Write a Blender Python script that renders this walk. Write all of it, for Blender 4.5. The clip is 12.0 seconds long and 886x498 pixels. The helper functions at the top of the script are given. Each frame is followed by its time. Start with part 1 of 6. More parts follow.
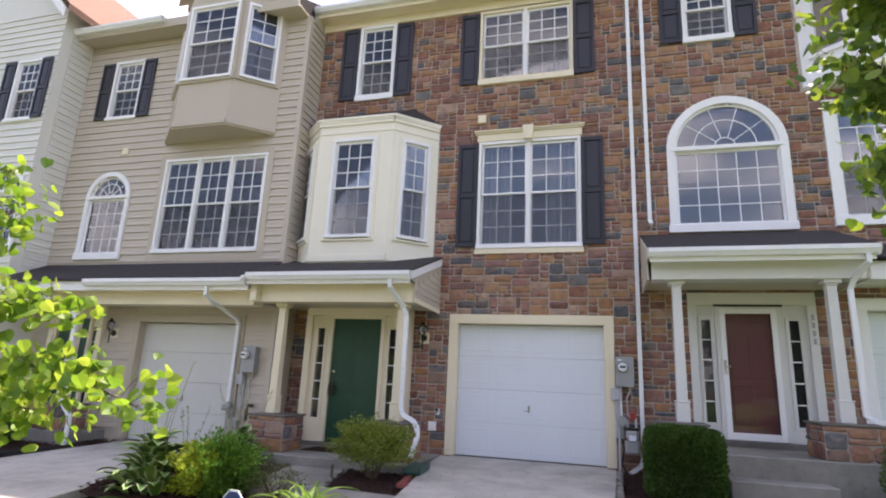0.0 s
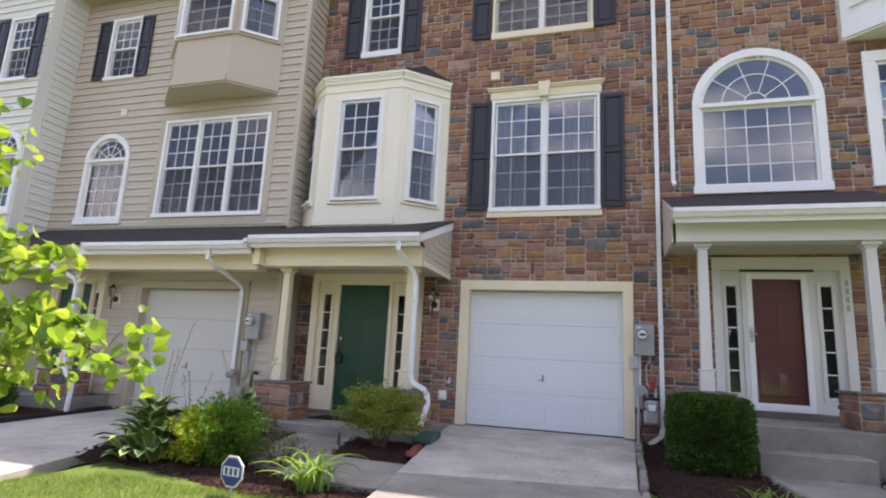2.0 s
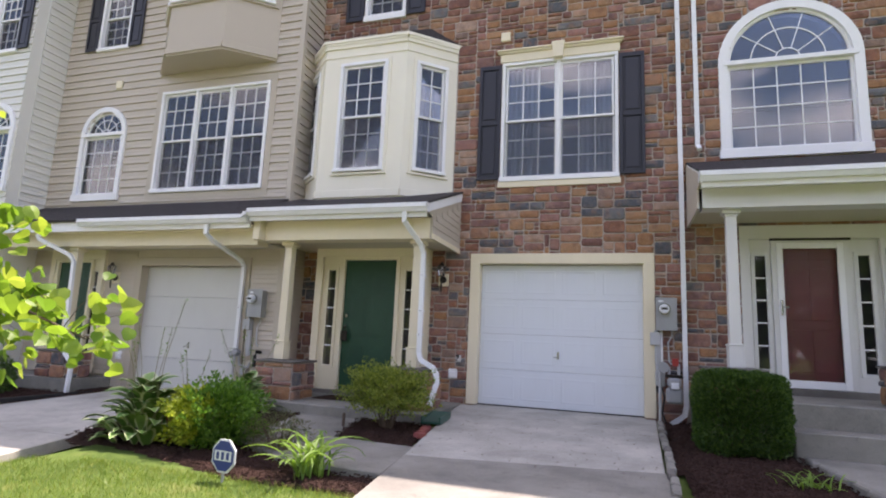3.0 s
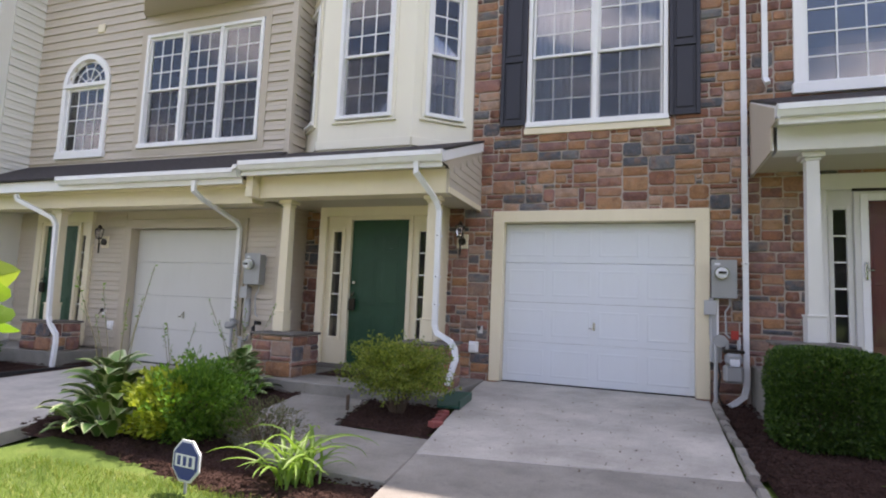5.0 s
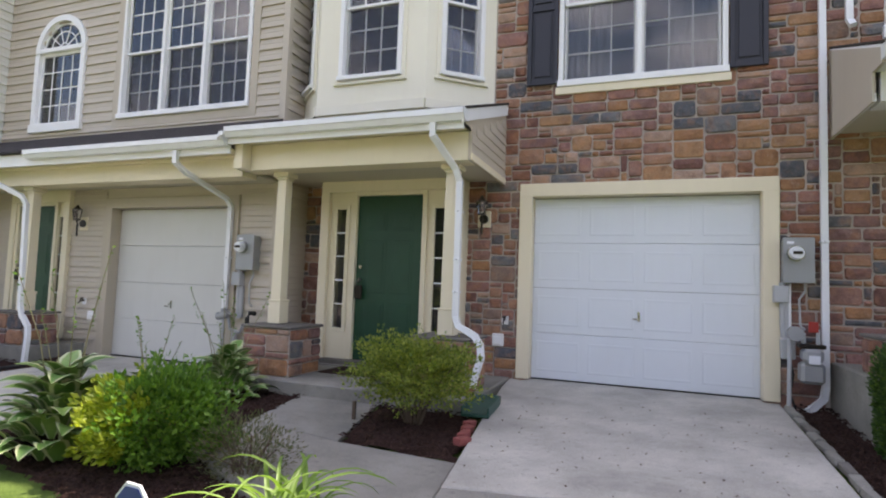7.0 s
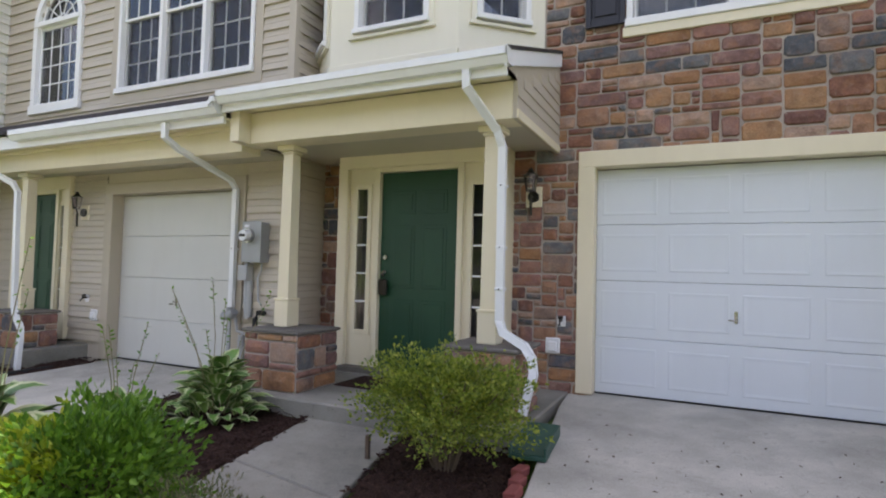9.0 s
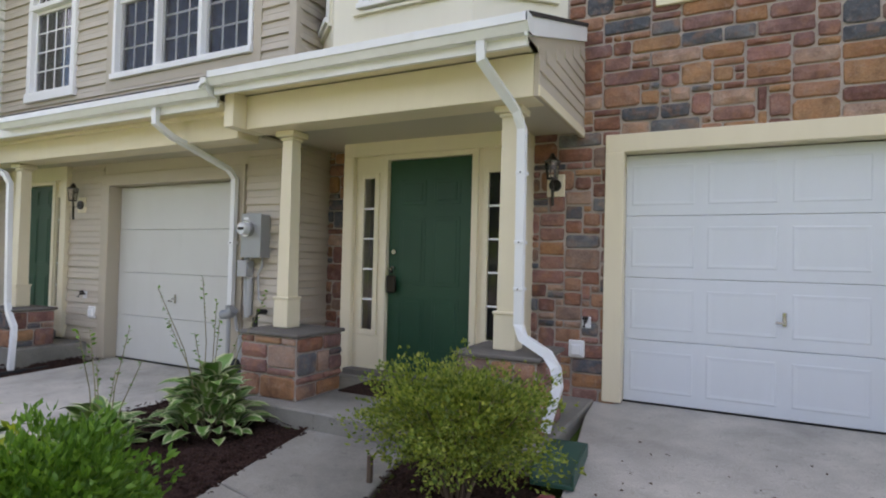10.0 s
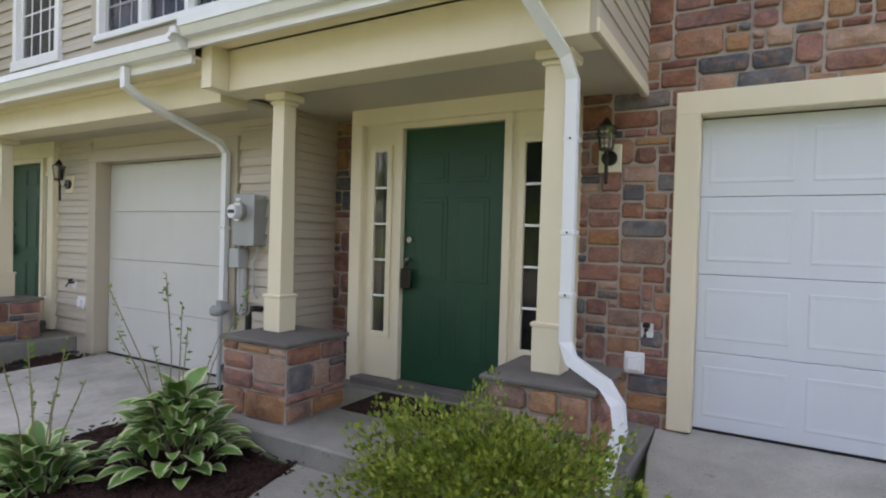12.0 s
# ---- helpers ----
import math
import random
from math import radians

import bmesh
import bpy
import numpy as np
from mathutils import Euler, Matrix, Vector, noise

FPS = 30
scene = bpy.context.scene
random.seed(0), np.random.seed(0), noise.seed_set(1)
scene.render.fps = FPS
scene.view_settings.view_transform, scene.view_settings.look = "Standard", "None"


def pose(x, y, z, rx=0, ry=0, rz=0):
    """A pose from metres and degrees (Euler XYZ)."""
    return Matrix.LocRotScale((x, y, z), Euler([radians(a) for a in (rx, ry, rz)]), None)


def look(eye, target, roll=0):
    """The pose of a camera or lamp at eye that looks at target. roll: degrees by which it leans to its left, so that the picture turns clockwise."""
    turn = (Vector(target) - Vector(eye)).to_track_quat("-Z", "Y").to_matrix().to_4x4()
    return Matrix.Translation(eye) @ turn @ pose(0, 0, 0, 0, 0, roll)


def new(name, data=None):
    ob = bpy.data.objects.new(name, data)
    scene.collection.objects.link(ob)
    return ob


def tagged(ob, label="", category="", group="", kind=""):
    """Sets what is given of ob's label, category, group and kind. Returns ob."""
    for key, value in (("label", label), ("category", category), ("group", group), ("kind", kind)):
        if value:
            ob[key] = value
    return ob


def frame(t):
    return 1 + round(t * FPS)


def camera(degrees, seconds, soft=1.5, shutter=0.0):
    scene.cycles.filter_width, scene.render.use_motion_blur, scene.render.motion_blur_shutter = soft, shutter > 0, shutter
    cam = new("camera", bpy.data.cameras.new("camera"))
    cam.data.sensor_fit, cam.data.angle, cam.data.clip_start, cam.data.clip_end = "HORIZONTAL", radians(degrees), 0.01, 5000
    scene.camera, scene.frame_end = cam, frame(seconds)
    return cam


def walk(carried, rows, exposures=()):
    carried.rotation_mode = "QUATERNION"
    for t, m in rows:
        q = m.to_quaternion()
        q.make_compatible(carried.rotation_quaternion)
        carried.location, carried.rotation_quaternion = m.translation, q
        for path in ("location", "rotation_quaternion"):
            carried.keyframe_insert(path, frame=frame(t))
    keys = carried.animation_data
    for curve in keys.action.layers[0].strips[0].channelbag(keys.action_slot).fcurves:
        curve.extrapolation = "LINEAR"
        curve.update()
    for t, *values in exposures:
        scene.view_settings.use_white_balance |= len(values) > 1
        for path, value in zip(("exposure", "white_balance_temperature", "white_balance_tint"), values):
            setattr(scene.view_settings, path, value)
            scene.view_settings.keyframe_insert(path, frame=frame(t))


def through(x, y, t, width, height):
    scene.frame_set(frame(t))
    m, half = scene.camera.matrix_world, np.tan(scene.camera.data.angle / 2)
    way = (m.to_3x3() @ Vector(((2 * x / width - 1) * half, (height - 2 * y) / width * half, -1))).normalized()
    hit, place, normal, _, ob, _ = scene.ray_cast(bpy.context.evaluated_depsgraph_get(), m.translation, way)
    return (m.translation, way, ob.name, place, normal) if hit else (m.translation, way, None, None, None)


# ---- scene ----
cam = camera(77.0, 12.0, soft=2.0)
PATH = [
    (0, (2.533, -9.25, 1.083), (1.985, -7.386, 1.559), 2.7),
    (0.5, (2.544, -9.196, 1.079), (1.987, -7.332, 1.541), 2.9),
    (1, (2.552, -9.129, 1.024), (1.982, -7.265, 1.472), 3.3),
    (1.5, (2.462, -9.038, 1.008), (1.892, -7.168, 1.429), 3.2),
    (2, (2.372, -8.836, 0.975), (1.795, -6.961, 1.365), 3.0),
    (2.5, (2.314, -8.656, 0.942), (1.722, -6.779, 1.298), 2.8),
    (3, (2.271, -8.379, 0.93), (1.656, -6.504, 1.251), 2.6),
    (5, (1.947, -7.378, 0.994), (1.268, -5.507, 1.188), 2.4),
    (5.5, (1.842, -7.114, 1.009), (1.151, -5.245, 1.182), 2.4),
    (6, (1.694, -6.959, 1.062), (1.013, -5.084, 1.206), 2.2),
    (6.5, (1.556, -6.746, 1.072), (0.876, -4.869, 1.201), 2.0),
    (7, (1.477, -6.497, 1.018), (0.774, -4.629, 1.156), 2.1),
    (9, (1.09, -5.357, 1.099), (0.241, -3.548, 1.182), 1.5),
    (9.5, (0.985, -5.133, 1.124), (0.116, -3.333, 1.19), 1.4),
    (10, (0.916, -4.934, 1.152), (0.017, -3.148, 1.199), 1.4),
    (10.5, (0.845, -4.707, 1.179), (-0.091, -2.939, 1.203), 1.5),
    (11, (0.744, -4.485, 1.208), (-0.218, -2.731, 1.21), 1.7),
    (11.5, (0.618, -4.265, 1.247), (-0.357, -2.52, 1.221), 1.6),
    (12, (0.536, -4.086, 1.243), (-0.459, -2.352, 1.212), 1.6),
]
EXPOSURES = [(0.0, 1.45, 6720, 26.5), (3.0, 1.45, 6750, 26.5), (6.0, 1.51, 6850, 23.5), (9.0, 1.53, 6980, 20.5), (12.0, 1.57, 6980, 19.5)]
walk(cam, [(t, look(eye, target, roll)) for t, eye, target, roll in PATH], EXPOSURES)

# ---- world and sun ----
SUN_EL, SUN_AZ = 64.2, -28.0      # the sun stands behind the houses (+y), a little to the right
world = bpy.data.worlds.new("world")
scene.world = world
world.use_nodes = True
wt = world.node_tree
wbg = wt.nodes["Background"]
sky = wt.nodes.new("ShaderNodeTexSky")
sky.sky_type = "NISHITA"
sky.sun_disc = False
sky.sun_elevation = radians(SUN_EL)
sky.sun_rotation = radians(-SUN_AZ)
sky.air_density, sky.dust_density = 1.0, 1.5
wco = wt.nodes.new("ShaderNodeTexCoord")
wmp = wt.nodes.new("ShaderNodeMapping")
wmp.inputs["Scale"].default_value = (1.6, 1.6, 4.5)
wno = wt.nodes.new("ShaderNodeTexNoise")
wno.inputs["Scale"].default_value = 1.7
wno.inputs["Detail"].default_value = 7
wrp = wt.nodes.new("ShaderNodeValToRGB")
wrp.color_ramp.elements[0].position, wrp.color_ramp.elements[1].position = 0.5, 0.68
wmx = wt.nodes.new("ShaderNodeMix")
wmx.data_type = "RGBA"
wmx.inputs["B"].default_value = (9.5, 9.6, 10.0, 1)
wt.links.new(wco.outputs["Generated"], wmp.inputs["Vector"])
wt.links.new(wmp.outputs[0], wno.inputs["Vector"])
wt.links.new(wno.outputs[0], wrp.inputs[0])
wt.links.new(wrp.outputs[0], wmx.inputs["Factor"])
wt.links.new(sky.outputs[0], wmx.inputs["A"])
wt.links.new(wmx.outputs["Result"], wbg.inputs["Color"])
wbg.inputs["Strength"].default_value = 0.12

sun = new("sun", bpy.data.lights.new("sun", "SUN"))
sun.data.energy, sun.data.angle, sun.data.color = 4.2, radians(0.53), (1.0, 0.94, 0.84)
_e, _a = radians(SUN_EL), radians(SUN_AZ)
sun.matrix_world = look((-math.sin(_a) * math.cos(_e) * 40, math.cos(_a) * math.cos(_e) * 40, math.sin(_e) * 40), (0, 0, 0))


# ---- materials ----
class Net:
    """A small builder for node materials."""

    def __init__(self, name):
        self.mat = bpy.data.materials.new(name)
        self.mat.use_nodes = True
        self.t = self.mat.node_tree
        self.b = self.t.nodes["Principled BSDF"]
        self.co = self.t.nodes.new("ShaderNodeTexCoord").outputs["Object"]
        self.geo = self.t.nodes.new("ShaderNodeNewGeometry")
        self.pos = self.geo.outputs["Position"]

    def put(self, node, socket, value):
        s = node.inputs[socket]
        if isinstance(value, bpy.types.NodeSocket):
            self.t.links.new(value, s)
        else:
            s.default_value = value

    def mapped(self, vec, scale):
        n = self.t.nodes.new("ShaderNodeMapping")
        self.put(n, "Vector", vec)
        n.inputs["Scale"].default_value = scale
        return n.outputs[0]

    def noise(self, scale, detail=4, vec=None, rough=0.55):
        n = self.t.nodes.new("ShaderNodeTexNoise")
        self.put(n, "Vector", vec or self.pos)
        n.inputs["Scale"].default_value, n.inputs["Detail"].default_value = scale, detail
        n.inputs["Roughness"].default_value = rough
        return n.outputs[0]

    def ramp(self, fac, stops, step=False):
        n = self.t.nodes.new("ShaderNodeValToRGB")
        self.put(n, 0, fac)
        r = n.color_ramp
        if step:
            r.interpolation = "CONSTANT"
        while len(r.elements) < len(stops):
            r.elements.new(0.5)
        for e, (p, c) in zip(r.elements, stops):
            e.position = p
            e.color = (*c, 1) if len(c) == 3 else c
        return n.outputs[0]

    def mix(self, fac, a, b, mode="MIX"):
        n = self.t.nodes.new("ShaderNodeMix")
        n.data_type, n.blend_type = "RGBA", mode
        for key, v in (("Factor", fac), ("A", a), ("B", b)):
            self.put(n, key, (*v, 1) if isinstance(v, tuple) and len(v) == 3 else v)
        return n.outputs["Result"]

    def math(self, op, a, b=0.5):
        n = self.t.nodes.new("ShaderNodeMath")
        n.operation = op
        self.put(n, 0, a)
        self.put(n, 1, b)
        return n.outputs[0]

    def finish(self, color, rough=0.6, bump=None, strength=0.3, dist=0.01, metal=0.0, spec=0.5):
        self.put(self.b, "Base Color", (*color, 1) if isinstance(color, tuple) and len(color) == 3 else color)
        self.put(self.b, "Roughness", rough)
        self.b.inputs["Metallic"].default_value = metal
        self.b.inputs["Specular IOR Level"].default_value = spec
        if bump is not None:
            n = self.t.nodes.new("ShaderNodeBump")
            n.inputs["Strength"].default_value, n.inputs["Distance"].default_value = strength, dist
            self.put(n, "Height", bump)
            self.t.links.new(n.outputs[0], self.b.inputs["Normal"])
        return self.mat


def painted(name, color, dirt=(0.35, 0.31, 0.25), amount=0.25, rough=0.5, metal=0.0):
    n = Net(name)
    big = n.ramp(n.noise(1.7, 6), [(0.42, (0, 0, 0)), (0.8, (1, 1, 1))])
    streak = n.ramp(n.noise(9, 5, n.mapped(n.pos, (1, 1, 0.15))), [(0.5, (0, 0, 0)), (0.85, (1, 1, 1))])
    both = n.math("MULTIPLY", n.math("ADD", big, streak), amount * 0.5)
    col = n.mix(both, color, tuple(c * d for c, d in zip(color, (0.62, 0.58, 0.5))))
    return n.finish(col, rough, n.noise(60, 4), 0.06, 0.003, metal)


def stone_mat(name, per_object):
    n = Net(name)
    if per_object:
        rnd = n.t.nodes.new("ShaderNodeObjectInfo").outputs["Random"]
    else:
        rnd = n.geo.outputs["Random Per Island"]
    base = n.ramp(rnd, [(0.0, (0.24, 0.115, 0.078)), (0.11, (0.33, 0.185, 0.12)), (0.21, (0.19, 0.095, 0.078)), (0.31, (0.36, 0.21, 0.115)),
                        (0.41, (0.27, 0.15, 0.12)), (0.50, (0.39, 0.27, 0.205)), (0.58, (0.31, 0.165, 0.085)), (0.66, (0.22, 0.125, 0.11)),
                        (0.74, (0.30, 0.16, 0.135)), (0.81, (0.095, 0.103, 0.115)), (0.88, (0.15, 0.155, 0.16)), (0.93, (0.24, 0.165, 0.13))], True)
    mot = n.ramp(n.noise(9, 7), [(0.3, (0.55, 0.5, 0.5)), (0.52, (1, 1, 1)), (0.75, (1.4, 1.25, 1.1))])
    fine = n.ramp(n.noise(70, 5), [(0.3, (0.78, 0.76, 0.74)), (0.7, (1.15, 1.15, 1.15))])
    col = n.mix(1.0, n.mix(0.85, base, mot, "MULTIPLY"), fine, "MULTIPLY")
    patch = n.ramp(n.noise(8, 4), [(0.50, (0, 0, 0)), (0.68, (1, 1, 1))])
    col = n.mix(n.math("MULTIPLY", patch, 0.4), col, (0.40, 0.19, 0.085))
    pale = n.ramp(n.noise(13, 6, rough=0.7), [(0.54, (0, 0, 0)), (0.7, (1, 1, 1))])
    col = n.mix(n.math("MULTIPLY", pale, 0.38), col, (0.43, 0.32, 0.27))
    rust = n.ramp(n.noise(4.5, 5), [(0.55, (0, 0, 0)), (0.72, (1, 1, 1))])
    col = n.mix(n.math("MULTIPLY", rust, 0.3), col, (0.13, 0.06, 0.05))
    return n.finish(col, 0.85, n.noise(30, 8), 0.6, 0.012, spec=0.3)


def concrete_mat(name, base, spots=True):
    n = Net(name)
    big = n.ramp(n.noise(1.6, 8, rough=0.65), [(0.32, tuple(c * 0.68 for c in base)), (0.66, tuple(c * 1.1 for c in base))])
    fine = n.ramp(n.noise(120, 3), [(0.35, (0.86, 0.86, 0.86)), (0.65, (1.08, 1.08, 1.08))])
    col = n.mix(1.0, big, fine, "MULTIPLY")
    if spots:
        sp = n.ramp(n.noise(13, 8, rough=0.75), [(0.57, (0, 0, 0)), (0.68, (1, 1, 1))])
        col = n.mix(n.math("MULTIPLY", sp, 0.55), col, tuple(c * 0.42 for c in base))
    return n.finish(col, 0.9, n.noise(90, 6), 0.25, 0.004, spec=0.25)


def leaf_mat(name, stops, rough=0.5, through=0.35, attr=False):
    n = Net(name)
    if attr:
        rnd = n.t.nodes.new("ShaderNodeObjectInfo").outputs["Random"]
    else:
        rnd = n.geo.outputs["Random Per Island"]
    col = n.ramp(rnd, stops)
    n.finish(col, rough, spec=0.4)
    tr = n.t.nodes.new("ShaderNodeBsdfTranslucent")
    bright = n.mix(1.0, col, (1.5, 1.6, 0.9), "MULTIPLY")
    n.put(tr, "Color", bright)
    mx = n.t.nodes.new("ShaderNodeMixShader")
    mx.inputs[0].default_value = through
    n.t.links.new(n.b.outputs[0], mx.inputs[1])
    n.t.links.new(tr.outputs[0], mx.inputs[2])
    n.t.links.new(mx.outputs[0], n.t.nodes["Material Output"].inputs[0])
    return n.mat


def clear_mat(name, veil, veil_color, gloss=1.0, ior=1.85):
    """A pane: see-through with a real reflection; veil is the share of it that is covered by dust or mesh."""
    n = Net(name)
    fr = n.t.nodes.new("ShaderNodeFresnel")
    fr.inputs["IOR"].default_value = ior
    tr, gl, df = (n.t.nodes.new("ShaderNodeBsdf" + k) for k in ("Transparent", "Glossy", "Diffuse"))
    gl.inputs["Roughness"].default_value = 0.015
    df.inputs["Color"].default_value = (*veil_color, 1)
    b = n.t.nodes.new("ShaderNodeBump")
    b.inputs["Strength"].default_value, b.inputs["Distance"].default_value = 0.05, 0.02
    n.put(b, "Height", n.noise(1.3, 2))
    n.t.links.new(b.outputs[0], gl.inputs["Normal"])
    m1, m2 = n.t.nodes.new("ShaderNodeMixShader"), n.t.nodes.new("ShaderNodeMixShader")
    m1.inputs[0].default_value = veil
    n.t.links.new(tr.outputs[0], m1.inputs[1])
    n.t.links.new(df.outputs[0], m1.inputs[2])
    n.put(m2, 0, n.math("MULTIPLY", fr.outputs[0], gloss))
    n.t.links.new(m1.outputs[0], m2.inputs[1])
    n.t.links.new(gl.outputs[0], m2.inputs[2])
    n.t.links.new(m2.outputs[0], n.t.nodes["Material Output"].inputs[0])
    return n.mat


def hosta_mat():
    """Broad leaves, green within and cream along the rim, from the leaf's own width coordinate."""
    n = Net("hosta_leaf")
    at = n.t.nodes.new("ShaderNodeUVMap")
    sep = n.t.nodes.new("ShaderNodeSeparateXYZ")
    n.t.links.new(at.outputs[0], sep.inputs[0])
    edge = n.math("ABSOLUTE", n.math("SUBTRACT", sep.outputs[0], 0.5))
    wob = n.math("ADD", edge, n.math("MULTIPLY", n.math("SUBTRACT", n.noise(25, 3), 0.5), 0.12))
    rim = n.ramp(wob, [(0.31, (0, 0, 0)), (0.37, (1, 1, 1))])
    rnd = n.t.nodes.new("ShaderNodeObjectInfo").outputs["Random"]
    green = n.ramp(rnd, [(0, (0.08, 0.18, 0.035)), (0.5, (0.13, 0.26, 0.05)), (1, (0.20, 0.32, 0.07))])
    col = n.mix(rim, green, (0.50, 0.54, 0.30))
    wave = n.t.nodes.new("ShaderNodeTexWave")
    n.put(wave, "Vector", at.outputs[0])
    wave.inputs["Scale"].default_value = 4.5
    return n.finish(col, 0.42, wave.outputs[0], 0.3, 0.006)


def shingle_mat(name, base):
    n = Net(name)
    b = n.t.nodes.new("ShaderNodeTexBrick")
    n.put(b, "Vector", n.mapped(n.pos, (3.0, 3.0, 3.0)))
    b.inputs["Color1"].default_value = (*base, 1)
    b.inputs["Color2"].default_value = (*[c * 1.5 for c in base], 1)
    b.inputs["Mortar"].default_value = (*[c * 0.4 for c in base], 1)
    b.inputs["Mortar Size"].default_value = 0.012
    col = n.mix(0.6, b.outputs[0], n.ramp(n.noise(140, 3), [(0.3, (0.6, 0.6, 0.6)), (0.7, (1.4, 1.4, 1.4))]), "MULTIPLY")
    return n.finish(col, 0.95, n.noise(150, 3), 0.5, 0.005, spec=0.2)


def door_green():
    n = Net("green_door_paint")
    col = n.mix(n.ramp(n.noise(2.2, 5), [(0.35, (0, 0, 0)), (0.75, (1, 1, 1))]), (0.007, 0.05, 0.022), (0.012, 0.068, 0.032))
    return n.finish(col, 0.5, n.noise(14, 4, n.mapped(n.pos, (6, 6, 0.6))), 0.12, 0.003)


def mulch_mat():
    n = Net("dark_mulch")
    c = n.ramp(n.noise(55, 8, rough=0.7), [(0.3, (0.018, 0.011, 0.009)), (0.55, (0.06, 0.034, 0.027)), (0.75, (0.13, 0.075, 0.055))])
    return n.finish(c, 0.95, n.noise(60, 8), 1.0, 0.04, spec=0.1)


def ground_mat():
    n = Net("turf")
    c = n.ramp(n.noise(2.2, 7), [(0.3, (0.055, 0.095, 0.02)), (0.55, (0.10, 0.15, 0.035)), (0.75, (0.19, 0.19, 0.07))])
    c = n.mix(0.5, c, n.ramp(n.noise(80, 4), [(0.3, (0.4, 0.4, 0.4)), (0.7, (1.5, 1.5, 1.4))]), "MULTIPLY")
    return n.finish(c, 0.95, n.noise(70, 5), 0.7, 0.02, spec=0.1)


STONE_OBJ = stone_mat("ledge_stone", True)
STONE_ISL = stone_mat("ledge_stone_far", False)
MORTAR = concrete_mat("mortar", (0.50, 0.43, 0.37), False)
CREAM = painted("cream_trim", (0.77, 0.69, 0.50))
CREAMW = painted("cream_bay_panel", (0.80, 0.76, 0.62), amount=0.15)
WHITE = painted("white_trim", (0.82, 0.82, 0.81), amount=0.18)
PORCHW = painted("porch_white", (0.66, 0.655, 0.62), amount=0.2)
DSPOUT = painted("white_aluminium", (0.78, 0.79, 0.79), amount=0.35, rough=0.35)
VINYL = painted("tan_vinyl", (0.51, 0.45, 0.36), amount=0.2)
VINYL_W = painted("pale_vinyl", (0.68, 0.67, 0.60), amount=0.15)
TAUPE = painted("taupe_panel", (0.47, 0.41, 0.315), amount=0.12)
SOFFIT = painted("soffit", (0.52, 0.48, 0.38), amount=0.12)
GARAGE = painted("garage_white", (0.70, 0.74, 0.77), amount=0.14, rough=0.4)
# off-white door paint, darkened to carry the shade under the porch roof
GARAGE_T = painted("garage_off_white_shaded", (0.60, 0.60, 0.56), amount=0.2, rough=0.45)
SHUTTER = painted("black_shutter", (0.018, 0.018, 0.024), amount=0.2, rough=0.45)
SLATE = concrete_mat("slate_cap", (0.175, 0.16, 0.14), False)
CONC = concrete_mat("driveway_concrete", (0.47, 0.45, 0.395))
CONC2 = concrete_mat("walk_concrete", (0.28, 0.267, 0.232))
MULCH = mulch_mat()
TURF = ground_mat()
ROOF = shingle_mat("dark_shingle", (0.045, 0.04, 0.038))
ROOF_B = shingle_mat("brown_shingle", (0.20, 0.12, 0.085))
GREEN = door_green()
MAROON = painted("maroon_door", (0.16, 0.02, 0.022), amount=0.1, rough=0.35)
STEEL = painted("grey_meter_steel", (0.33, 0.34, 0.34), amount=0.3, rough=0.45, metal=0.2)
PIPE = painted("grey_conduit", (0.42, 0.43, 0.43), amount=0.4, rough=0.5)
DARKM = painted("dark_bronze", (0.03, 0.025, 0.02), amount=0.1, rough=0.35, metal=0.6)
CHROME = painted("worn_nickel", (0.5, 0.49, 0.47), amount=0.2, rough=0.25, metal=1.0)
BLACKR = painted("black_rubber", (0.015, 0.015, 0.015), amount=0.1, rough=0.7)
REDM = painted("red_tag", (0.35, 0.03, 0.02), amount=0.2)
BRICKR = painted("red_brick_edging", (0.26, 0.07, 0.06), amount=0.5, rough=0.9)
SPLASH = painted("green_plastic", (0.02, 0.075, 0.055), amount=0.3, rough=0.5)
TERRA = painted("rusty_terracotta", (0.22, 0.055, 0.03), amount=0.5, rough=0.8)
BLUE = painted("sign_blue", (0.03, 0.05, 0.22), amount=0.1, rough=0.35)
SIGNW = painted("sign_white", (0.75, 0.77, 0.8), amount=0.1, rough=0.35)
GLASS = clear_mat("window_glass", 0.03, (0.5, 0.5, 0.5))
GLASS_S = clear_mat("storm_glass", 0.02, (0.4, 0.4, 0.4), 1.0, 1.38)
SCREEN = clear_mat("insect_screen", 0.2, (0.10, 0.10, 0.115), 0.0)
# dimness of the unlit rooms, put into their wall colour
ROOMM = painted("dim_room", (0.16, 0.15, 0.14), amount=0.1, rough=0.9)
CURTAIN = painted("sheer_curtain", (0.72, 0.73, 0.73), amount=0.15, rough=0.9)
BARK = painted("bark", (0.12, 0.085, 0.06), amount=0.5, rough=0.95)
STALK = painted("dry_stalk", (0.24, 0.21, 0.11), amount=0.4, rough=0.8)
HOSTA = hosta_mat()
LEAF_AZ = leaf_mat("azalea_leaf", [(0, (0.08, 0.125, 0.02)), (0.5, (0.17, 0.225, 0.035)), (1, (0.32, 0.34, 0.065))])
LEAF_HG = leaf_mat("boxwood_leaf", [(0, (0.025, 0.06, 0.012)), (0.6, (0.05, 0.105, 0.018)), (1, (0.10, 0.17, 0.03))])
# yellow-green that paints sunlight into the leaf colour
LEAF_SUNLIT = leaf_mat("sun_painted_leaf", [(0, (0.16, 0.22, 0.02)), (0.5, (0.30, 0.36, 0.03)), (1, (0.46, 0.48, 0.06))])
